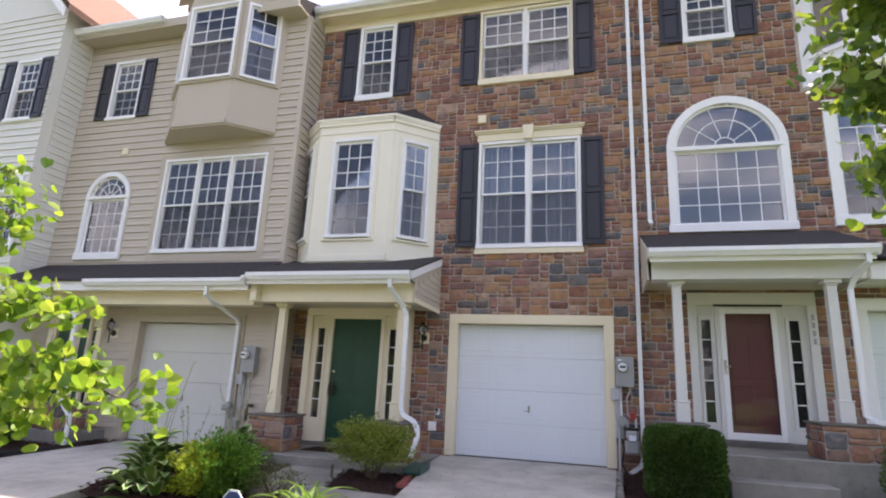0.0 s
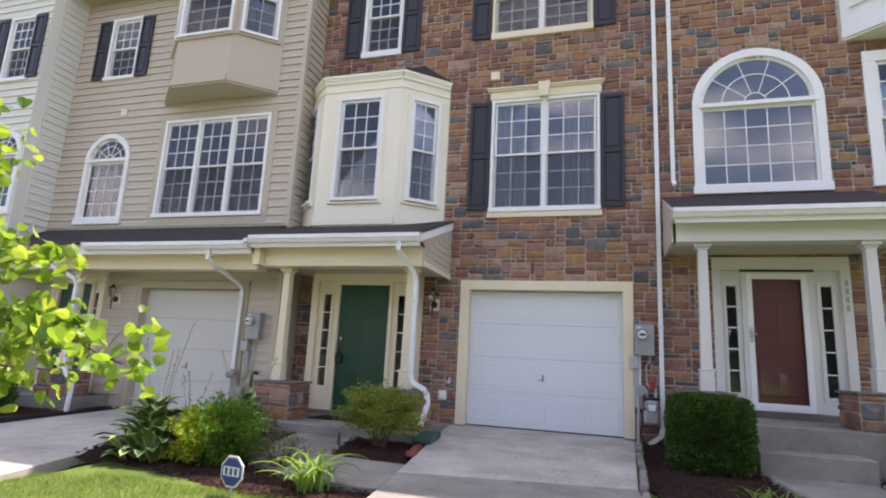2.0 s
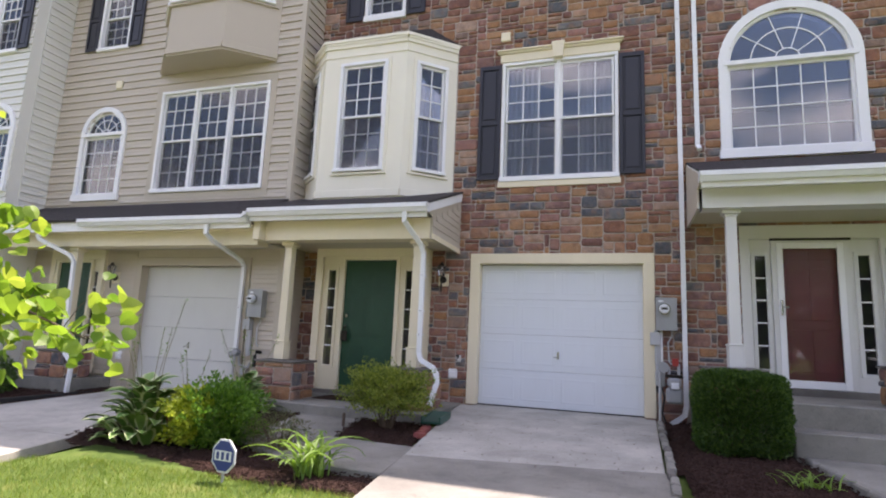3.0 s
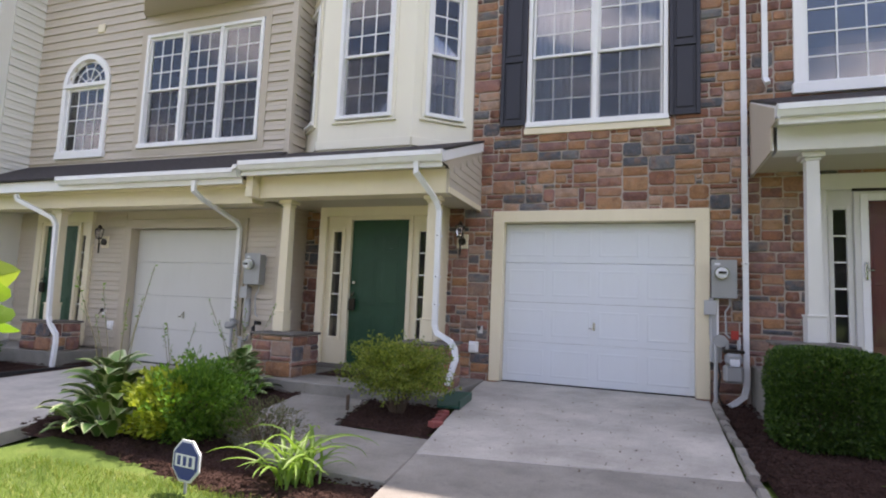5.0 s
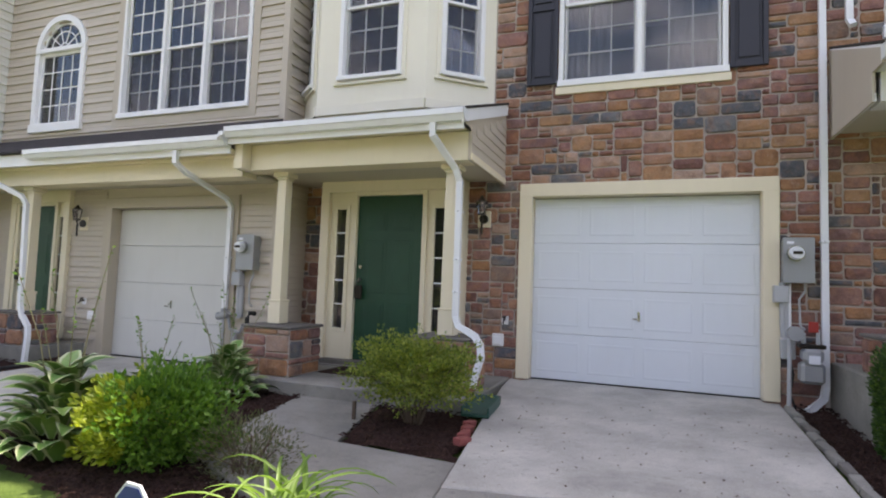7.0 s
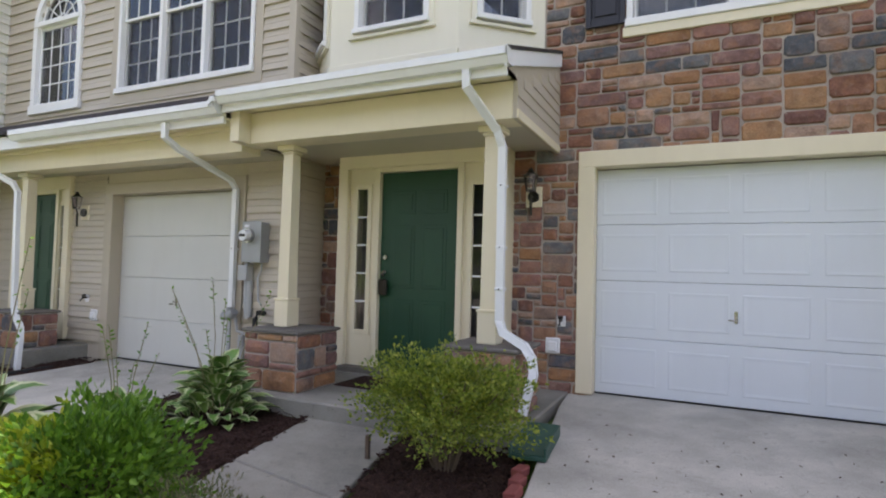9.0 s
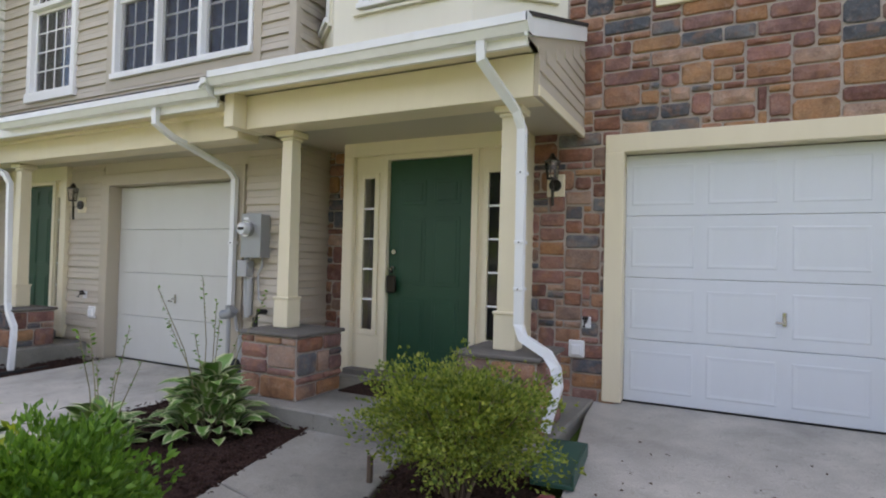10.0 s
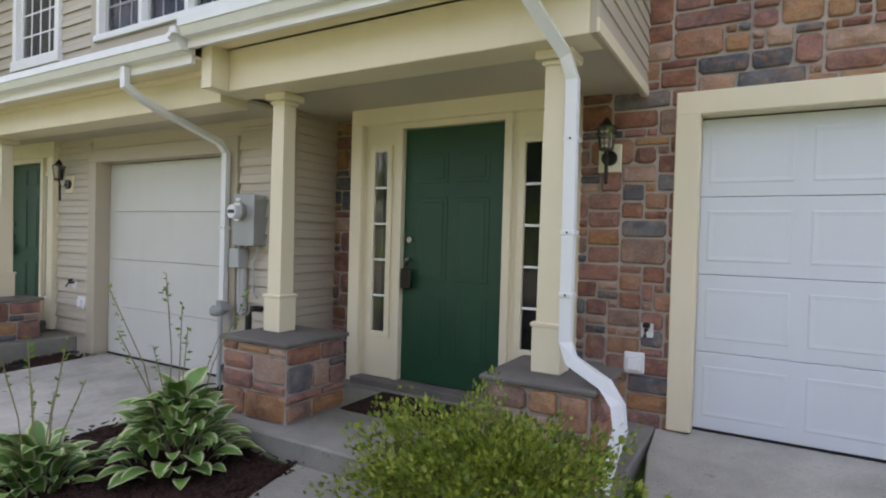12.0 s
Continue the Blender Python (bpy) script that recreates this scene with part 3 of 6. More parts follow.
def entry(name, label, m, w, h, style, side_left, side_right, z_lite, mat):
    """A front door with its casing and side lights; origin at the door's bottom left."""
    t = thing(name, label, "front door", m)
    oy = 0.0
    L, R = -side_left, w + side_right
    back = 0.32 if style == "green" else 0.1
    surround = [(L, L + 0.12, -0.07, back, -0.08, h + 0.05), (R - 0.12, R, -0.07, back, -0.08, h + 0.05), (L, R, -0.07, back, h + 0.05, h + 0.24)]
    part("casing", boxes(*surround, bevel=0.006), mat, t)
    part("jamb", boxes((-0.06, 0, -0.05, 0.08, 0, h + 0.05), (w, w + 0.06, -0.05, 0.08, 0, h + 0.05), (0, w, -0.05, 0.08, h, h + 0.05), bevel=0.004), mat, t)
    for a, b in ((L + 0.12, -0.06), (w + 0.06, R - 0.12)):
        if b - a < 0.1:
            continue
        c = (a + b) / 2
        hw = 0.065
        part("side_panel", boxes((a, c - hw - 0.05, -0.01, 0.05, -0.1, h + 0.05), (c + hw + 0.05, b, -0.01, 0.05, -0.1, h + 0.05),
                                 (c - hw - 0.05, c + hw + 0.05, -0.01, 0.05, -0.1, z_lite - 0.05), (c - hw - 0.05, c + hw + 0.05, -0.01, 0.05, h - 0.12, h + 0.05)), mat, t)
        sidelight(t, c - hw, c + hw, z_lite, h - 0.17, -0.01, mat)
    part("threshold", boxes((L + 0.1, R - 0.1, -0.14, 0.05, -0.1, -0.005), bevel=0.005), SLATE, t)
    if style == "green":
        leaf = part("door_leaf", boxes((0.004, w - 0.004, 0.005, 0.05, 0.004, h - 0.004)), GREEN, t, "dark green panelled door leaf")
        for x0, x1 in ((0.13, 0.41), (w - 0.41, w - 0.13)):
            for z0, z1 in ((0.2, 0.72), (0.84, 1.5), (1.62, 1.86)):
                part("door_panel", boxes((x0, x1, -0.001, 0.006, z0, z1), (x0 + 0.035, x1 - 0.035, -0.007, 0.003, z0 + 0.035, z1 - 0.035), bevel=0.003), GREEN, leaf)
        k = part("door_handle", tube([(0.07, 0.0, 1.0), (0.07, -0.03, 1.0), (0.07, -0.035, 0.99), (0.07, -0.06, 0.97)], 0.022), CHROME, t, "round nickel door knob")
        part("lock_box", boxes((0.02, 0.12, -0.075, -0.025, 0.76, 0.93), bevel=0.015), DARKM, k, "black key lock box hanging on the knob")
        part("deadbolt", tube([(0.07, 0.0, 1.16), (0.07, -0.022, 1.16)], 0.026), CHROME, t)
    elif style == "storm":
        leaf = part("door_leaf", boxes((0.004, w - 0.004, 0.035, 0.08, 0.004, h - 0.004)), MAROON, t, "maroon inner door leaf")
        for x0, x1 in ((0.13, 0.38), (w - 0.38, w - 0.13)):
            for z0, z1 in ((0.2, 0.75), (0.87, 1.55), (1.67, 1.85)):
                part("door_panel", boxes((x0, x1, 0.028, 0.036, z0, z1), bevel=0.004), MAROON, leaf)
        sd = part("storm_door", boxes((0.0, 0.075, -0.06, -0.02, 0, h), (w - 0.075, w, -0.06, -0.02, 0, h), (0.075, w - 0.075, -0.06, -0.02, 0, 0.1),
                                      (0.075, w - 0.075, -0.06, -0.02, h - 0.075, h), bevel=0.004), WHITE, t, "white full-glass storm door")
        part("pane", boxes((0.075, w - 0.075, -0.045, -0.038, 0.1, h - 0.075)), GLASS_S, sd)
        part("door_handle", boxes((0.02, 0.05, -0.085, -0.06, 0.92, 1.12), (0.03, 0.11, -0.1, -0.085, 1.02, 1.04), bevel=0.005), CHROME, sd, "brass lever handle")
        part("drip_cap", boxes((-0.08, w + 0.08, -0.08, -0.05, h + 0.03, h + 0.06), bevel=0.004), DARKM, t)
    return t


def column(m, h, group, w=0.13, material=None):
    material = material or CREAM
    t = thing("porch_column", "square tapered painted porch column on a stone pier", "column", m, group)
    b = w / 2 + 0.018
    part("plinth", boxes((-b, b, -b, b, 0, 0.26), bevel=0.006), material, t)
    bm = bmesh.new()
    bmesh.ops.create_cone(bm, cap_ends=True, segments=4, radius1=w / 2 * 1.414, radius2=w / 2 * 1.414 * 0.86, depth=h - 0.26,
                          matrix=Matrix.Translation((0, 0, 0.26 + (h - 0.26) / 2)) @ Matrix.Rotation(math.pi / 4, 4, "Z"))
    part("shaft", bm, material, t)
    part("plinth_moulding", boxes((-b - 0.008, b + 0.008, -b - 0.008, b + 0.008, 0.25, 0.272), bevel=0.004), material, t)
    part("capital", boxes((-b + 0.01, b - 0.01, -b + 0.01, b - 0.01, h - 0.08, h - 0.05), (-b - 0.02, b + 0.02, -b - 0.02, b + 0.02, h - 0.05, h), bevel=0.008), material, t)
    return t


def pier(m, wx, wy, h, seed):
    """A stone pier; origin at its front left bottom corner."""
    t = thing("stone_pier", "squat pier of brown and grey ledge stone with a slate cap", "pier", m, "porch piers")
    part("core", boxes((0.0, wx, 0.0, wy, 0, h - 0.03)), MORTAR, t)
    cap = boxes((-0.03, wx + 0.03, -0.03, wy + 0.03, h - 0.03, h), bevel=0.008)
    part("slate_cap", cap, SLATE, t, "dark slate cap")
    lay_stones(t, Matrix(), 0.0, wx, 0, h - 0.035, near=(-9, 9, -9, 9), seed=seed, big=False)
    lay_stones(t, Matrix.Translation((wx, 0, 0)) @ Matrix.Rotation(math.pi / 2, 4, "Z"), 0, wy, 0, h - 0.035, near=(-9, 9, -9, 9), seed=seed + 1, big=False)
    lay_stones(t, Matrix.Translation((0, wy, 0)) @ Matrix.Rotation(-math.pi / 2, 4, "Z"), 0, wy, 0, h - 0.035, near=(-9, 9, -9, 9), seed=seed + 2, big=False)
    return t


def spout(path, label, group="downspouts", straps=()):
    base = Vector(path[-1])
    t = thing("downspout", label, "downspout", Matrix.Translation(base), group)
    part("pipe", tube([Vector(p) - base for p in path], 0.043, sides=4, flat=0.82), DSPOUT, t)
    for p in straps:
        q = Vector(p) - base
        part("strap", boxes((q.x - 0.036, q.x + 0.036, q.y - 0.034, q.y + 0.05, q.z - 0.012, q.z + 0.012), bevel=0.003), DSPOUT, t)
        part("screw", tube([(q.x, q.y - 0.04, q.z), (q.x, q.y - 0.033, q.z)], 0.006, sides=6), DARKM, t)
    return t


def gutter(x0, x1, y, z, label="long white aluminium gutter along the porch eave"):
    t = thing("gutter", label, "gutter", Matrix.Translation((x0, y, z)), "gutters")
    prof = [(0.12, 0), (0.03, 0), (0.0, 0.05), (-0.012, 0.055), (-0.012, 0.11), (-0.004, 0.115), (-0.004, 0.1), (0.005, 0.06), (0.034, 0.01), (0.12, 0.01)]
    part("trough", prism(prof, "x", 0, x1 - x0), DSPOUT, t)
    for x in (0, x1 - x0 - 0.006):
        part("end_cap", prism([(0.12, 0), (0.03, 0), (-0.012, 0.055), (-0.012, 0.115), (0.12, 0.115)], "x", x - 0.003, x + 0.009), DSPOUT, t)
    return t


# ---- ground ----
def gz(x, y):
    """Height of the ground in front of the houses."""
    fall = 0.03 * min(max(-y, 0), 14)
    left = 0.22 * min(max((-2.6 - x) / 0.8, 0), 1)
    return -0.10 - fall - left


def ground_sheet():
    xs = [-400, -60, -20, -12, -9, -6, -4.5, -3.9, -3.4, -3.0, -2.6, -2, -1, 0, 1, 2, 3, 4, 6, 9, 15, 60, 400]
    ys = [-400, -60, -30, -14, -12, -10, -9, -8, -7, -6, -5.5, -5, -4.5, -4, -3.5, -3, -2.5, -2, -1.5, -1, 0, 12, 60, 400]
    verts = [(x, y, gz(x, y)) for y in ys for x in xs]
    n = len(xs)
    faces = [(j * n + i, j * n + i + 1, (j + 1) * n + i + 1, (j + 1) * n + i) for j in range(len(ys) - 1) for i in range(n - 1)]
    return tagged(new("ground", mesh_from(verts, faces, TURF)), "short mottled green and yellow lawn", kind="structure")


def slab_on(name, poly, thick, zfun, material, label, category="paving"):
    """A flat piece with its outline in plan, following the height zfun(x, y)."""
    bm = bmesh.new()
    top = [bm.verts.new((x, y, zfun(x, y))) for x, y in poly]
    bot = [bm.verts.new((x, y, zfun(x, y) - thick)) for x, y in poly]
    f = bm.faces.new(top)
    bm.faces.new(bot[::-1])
    n = len(poly)
    for i in range(n):
        bm.faces.new((top[i], bot[i], bot[(i + 1) % n], top[(i + 1) % n]))
    bmesh.ops.recalc_face_normals(bm, faces=bm.faces[:])
    bmesh.ops.bevel(bm, geom=[e for e in bm.edges if all(v.co.z > zfun(v.co.x, v.co.y) - 0.001 for v in e.verts)], offset=0.008, segments=1, affect="EDGES")
    return tagged(new(name, mesh_of(bm, material)), label, kind="structure")


def dz(x, y):
    return -0.012 - 0.03 * max(-y, 0)


def bz(x, y):
    return -0.14 - 0.045 * max(-y - 0.6, 0)


def wz(x, y):
    return -0.125 + 0.012 * (y + 1.5)


ground_sheet()
slab_on("driveway", [(-0.08, 0.11), (-0.04, -0.5), (0.36, -3.42), (2.6, -3.05), (2.66, -0.7), (2.69, 0.11)], 0.12, dz, CONC, "pale grey concrete driveway apron with leaf specks")
slab_on("driveway", [(0.365, -3.437), (0.49, -4.6), (0.78, -7.2), (3.0, -7.1), (2.68, -4.2), (2.605, -3.067)], 0.12, dz, CONC2, "grey concrete driveway slab before a garage")
slab_on("driveway", [(0.785, -7.22), (1.1, -14), (4.1, -14), (3.01, -7.12)], 0.12, dz, CONC2, "grey concrete driveway slab near the street")
slab_on("driveway", [(-5.88, -0.5), (-5.87, -1.1), (-5.98, -2.5), (-5.95, -3.6), (-3.4, -3.6), (-3.62, -1.4), (-3.74, -0.5)], 0.12, bz, CONC, "grey concrete driveway apron of the tan house")
slab_on("driveway", [(-5.95, -3.615), (-6.3, -14), (-2.9, -14), (-3.15, -5.2), (-3.4, -3.615)], 0.12, bz, CONC, "grey concrete driveway before the tan house, half in sun")
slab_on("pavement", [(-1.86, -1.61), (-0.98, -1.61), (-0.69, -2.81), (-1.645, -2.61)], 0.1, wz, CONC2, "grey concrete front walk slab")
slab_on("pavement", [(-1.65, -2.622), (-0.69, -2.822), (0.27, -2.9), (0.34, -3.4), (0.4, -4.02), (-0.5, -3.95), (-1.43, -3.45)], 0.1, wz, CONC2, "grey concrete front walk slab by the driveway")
slab_on("pavement", [(3.98, -1.75), (4.96, -1.75), (5.02, -4.2), (4.2, -4.6)], 0.1, lambda x, y: -0.06 + 0.03 * (y + 1.7), CONC2, "grey concrete walk to the storm door")


def bed(name, poly, zfun, label):
    """A mulch bed, slightly heaped in its middle, with loose chips."""
    cx_, cy_ = sum(p[0] for p in poly) / len(poly), sum(p[1] for p in poly) / len(poly)
    t = thing(name, label, "mulch bed", Matrix.Translation((cx_, cy_, zfun(cx_, cy_))))
    z0 = zfun(cx_, cy_)

    def inside(x, y):
        hit = False
        for (xa, ya), (xb, yb) in zip(poly, poly[1:] + poly[:1]):
            if (ya > y) != (yb > y) and x < (xb - xa) * (y - ya) / (yb - ya) + xa:
                hit = not hit
        return hit

    def top(x, y):
        return zfun(x, y) - z0 + 0.022 + 0.028 * noise.noise(Vector((x * 4, y * 4, 1))) + 0.014 * noise.noise(Vector((x * 16, y * 16, 5)))
    step, verts, faces, index = 0.055, [], [], {}
    xa, xb = min(p[0] for p in poly), max(p[0] for p in poly)
    ya, yb = min(p[1] for p in poly), max(p[1] for p in poly)

    def vert(i, j):
        if (i, j) not in index:
            x, y = xa + i * step, ya + j * step
            rim = not all(inside(x + dx, y + dy) for dx, dy in ((-step, 0), (step, 0), (0, -step), (0, step)))
            index[(i, j)] = len(verts)
            verts.append((x - cx_ + 0.015 * noise.noise(Vector((x * 9, y * 9, 2))), y - cy_ + 0.015 * noise.noise(Vector((x * 9, y * 9, 8))), top(x, y) - 0.05 * rim))
        return index[(i, j)]
    for i in range(int((xb - xa) / step) + 1):
        for j in range(int((yb - ya) / step) + 1):
            if inside(xa + (i + 0.5) * step, ya + (j + 0.5) * step):
                faces.append((vert(i, j), vert(i + 1, j), vert(i + 1, j + 1), vert(i, j + 1)))
    part("soil", mesh_from(verts, faces, MULCH), None, t)
    rng = random.Random(len(poly) + int(cx_ * 10))
    cv, cf = [], []
    for _ in range(int((xb - xa) * (yb - ya) * 650)):
        x, y = rng.uniform(xa, xb), rng.uniform(ya, yb)
        if not inside(x, y):
            continue
        a, l, w = rng.uniform(0, 6.3), rng.uniform(0.008, 0.026), rng.uniform(0.003, 0.008)
        u, v = Vector((math.cos(a), math.sin(a), rng.uniform(-0.4, 0.4))) * l, Vector((-math.sin(a), math.cos(a), 0)) * w
        b = len(cv)
        c = Vector((x - cx_, y - cy_, top(x, y) + 0.004))
        cv += [c - u - v, c + u - v, c + u + v, c - u + v, c - u * 0.7 + Vector((0, 0, 0.009)), c + u * 0.7 + Vector((0, 0, 0.009))]
        cf += [(b, b + 1, b + 5, b + 4), (b + 2, b + 3, b + 4, b + 5), (b, b + 4, b + 3), (b + 1, b + 2, b + 5)]
    part("bark_mulch", mesh_from(cv, cf, MULCH), None, t, kind="stuff")
    return t


bed("mulch_bed", [(-0.96, -1.61), (-0.06, -1.61), (0.12, -2.0), (0.24, -2.86), (-0.68, -2.8)], lambda x, y: -0.13, "dark brown mulch bed under the azalea beside the walk")
bed("mulch_bed", [(-3.6, -0.75), (-2.98, -0.75), (-2.98, -1.58), (-1.82, -1.58), (-1.6, -2.62), (-1.37, -3.42), (-0.5, -3.92), (0.43, -3.98), (0.47, -4.5), (-0.7, -4.5), (-1.9, -4.2), (-3.1, -3.95), (-3.4, -3.2)],
    lambda x, y: gz(max(x, -2.6), y) + 0.0, "dark mulch bed with hostas and shrubs by the walk")
bed("mulch_bed", [(2.76, -0.05), (3.11, -0.05), (3.11, -1.38), (3.95, -1.78), (4.12, -3.7), (2.8, -3.9), (2.72, -2.2)], lambda x, y: gz(x, y) + 0.06, "reddish brown mulch bed under the clipped hedge")
bed("mulch_bed", [(5.02, -1.4), (7.0, -1.4), (7.0, -3.6), (5.08, -3.4)], lambda x, y: gz(x, y) + 0.06, "mulch bed by the storm door walk")
bed("mulch_bed", [(-8.5, -1.42), (-6.31, -1.42), (-6.31, -0.66), (-5.9, -0.66), (-5.87, -1.2), (-5.99, -2.9), (-8.5, -3.3)], lambda x, y: -0.16 - 0.045 * max(-y - 0.6, 0), "dark mulch bed with black plastic edging")

# ---- the stone-faced houses ----
XL, XR = -3.0, 9.4
WIN_LO = (0.47, 2.17, 3.49, 5.38)
WIN_UP = (0.42, 2.06, 6.71, 8.13)
WIN_SM = (-2.10, -1.42, 6.64, 8.15)
WIN_R = (4.02, 4.69, 7.09, 8.2)
ARCH = (3.72, 5.27, 3.74, 5.03)
GAR = (0.15, 2.54, -0.02, 2.13)
DOORC = (-2.44, -0.80, 0.0, 2.28)
DOORA = (3.88, 5.43, 0.43, 2.6)
GARA = (6.13, 8.57, -0.02, 2.4)
RWIN = (6.06, 7.7, 3.81, 5.55)
BAYC = (-2.6, -0.75, 3.2, 5.6)
stone_holes = [WIN_LO, WIN_UP, WIN_SM, WIN_R, ARCH, GAR, DOORC, DOORA, GARA, RWIN, BAYC]
ARC = ((4.495, 0.775, 5.03),)
wall_stone = structure("wall_stone", wall_bm(XL, XR, -0.5, 8.38, 0.0, 0.22, stone_holes, ARC), MORTAR, "brown, rust and grey ledge stone wall with pale mortar")

window("window_1", "white double window with glazing bars and sheer curtains", 1.70, 1.89, pose((WIN_LO[0] + WIN_LO[1]) / 2, 0, WIN_LO[2]), 2, trim=0.05, curtain=2)
t_ = tagged(thing("window_head", "cream crown moulding with a keystone over the double window", "window trim", pose(1.32, 0, 5.43)), kind="structure")
part("frieze", boxes((-0.93, 0.93, -0.06, 0.0, 0, 0.14), bevel=0.006), CREAM, t_)
part("cornice", boxes((-0.96, 0.96, -0.09, 0.0, 0.14, 0.17), (-0.985, 0.985, -0.12, 0.0, 0.17, 0.2), bevel=0.006), CREAM, t_)
part("keystone", prism([(-0.07, -0.03), (0.07, -0.03), (0.1, 0.23), (-0.1, 0.23)], "y", -0.15, 0.0), CREAM, t_)
t_ = tagged(thing("window_apron", "cream flat sill board under the double window", "window trim", pose(1.32, 0, 3.42)), kind="structure")
part("apron_board", boxes((-0.93, 0.93, -0.05, 0.0, -0.09, 0.0), bevel=0.006), CREAM, t_)
window("window_2", "white double window with glazing bars under the eave", 1.64, 1.42, pose(1.24, 0, WIN_UP[2]), 2, trim=0.05, trim_mat=CREAM, sill=0.12, curtain=2)
window("window_3", "narrow white double-hung window above the bay", 0.68, 1.51, pose(-1.76, 0, WIN_SM[2]), 1, trim=0.06, sill=0.12, trim_mat=WHITE)
window("window_4", "white double-hung window above the arched window", 0.67, 1.11, pose(4.355, 0, WIN_R[2]), 1, trim=0.06, sill=0.1)
arch_window("window_5", "large white round-headed window with a fan light above the porch", 1.55, 1.29, pose(4.495, 0, ARCH[2]))
window("window_6", "wide white-cased window beside the arched one", 1.64, 1.74, pose(6.88, 0, RWIN[2]), 2, trim=0.16, sill=0.16)
for x, z, h in ((0.05, 3.46, 1.93), (2.235, 3.46, 1.92), (0.0, 6.63, 1.5), (2.125, 6.63, 1.5)):
    shutter(pose(x, -0.03, z), h, 0.36, "shutters of the stone house")
for x, z, h in ((-2.53, 6.56, 1.6), (-1.35, 6.56, 1.6), (3.59, 7.02, 1.2), (4.76, 7.02, 1.2)):
    shutter(pose(x, -0.03, z), h, 0.36, "shutters of the stone house")

garage_trim(pose(GAR[0], 0, 0), GAR[1] - GAR[0], 2.13, CREAM, 0.15)
garage_door(pose(GAR[0] + 0.003, 0.12, 0.0), GAR[1] - GAR[0] - 0.006, 2.12, True, "white sectional garage door with embossed panels, closed")
garage_trim(pose(GARA[0], 0, 0), GARA[1] - GARA[0], 2.4, WHITE, 0.17)
garage_door(pose(GARA[0] + 0.003, 0.12, 0.0), GARA[1] - GARA[0] - 0.006, 2.39, True, "white sectional garage door with embossed panels beyond the storm door")
entry("front_door", "green six-panel front door with cream side lights and a lock box", pose(-2.045, -0.25, 0.08), 0.905, 2.065, "green", 0.52, 0.5, 0.38, CREAM)
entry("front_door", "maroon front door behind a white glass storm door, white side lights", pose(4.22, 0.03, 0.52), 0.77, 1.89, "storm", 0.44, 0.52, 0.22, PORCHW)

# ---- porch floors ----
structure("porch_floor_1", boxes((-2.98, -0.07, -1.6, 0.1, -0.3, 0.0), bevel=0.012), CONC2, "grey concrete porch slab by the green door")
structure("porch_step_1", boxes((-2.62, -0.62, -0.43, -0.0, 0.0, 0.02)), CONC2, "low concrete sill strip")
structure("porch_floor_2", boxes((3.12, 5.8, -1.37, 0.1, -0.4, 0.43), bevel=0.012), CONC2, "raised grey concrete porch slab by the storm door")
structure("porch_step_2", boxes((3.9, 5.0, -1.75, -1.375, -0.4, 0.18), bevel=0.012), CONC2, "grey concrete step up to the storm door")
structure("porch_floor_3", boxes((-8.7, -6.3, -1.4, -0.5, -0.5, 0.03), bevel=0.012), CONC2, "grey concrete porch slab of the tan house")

pier(pose(-2.74, -1.44, 0.0), 0.6, 0.58, 0.54, 21)
pier(pose(-0.72, -1.4, 0.0), 0.56, 0.58, 0.54, 31)
pier(pose(3.18, -1.33, 0.431), 0.58, 0.6, 0.33, 41)
pier(pose(5.02, -1.34, 0.431), 0.72, 0.6, 0.43, 51)
pier(pose(-7.1, -1.38, 0.03), 0.66, 0.45, 0.45, 61)
column(pose(-2.56, -1.1, 0.54), 1.74, "porch columns")
column(pose(-0.46, -1.13, 0.54), 1.74, "porch columns")
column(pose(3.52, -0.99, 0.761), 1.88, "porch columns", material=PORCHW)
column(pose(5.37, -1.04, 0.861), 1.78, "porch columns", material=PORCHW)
column(pose(-6.85, -1.12, 0.48), 1.75, "porch columns")


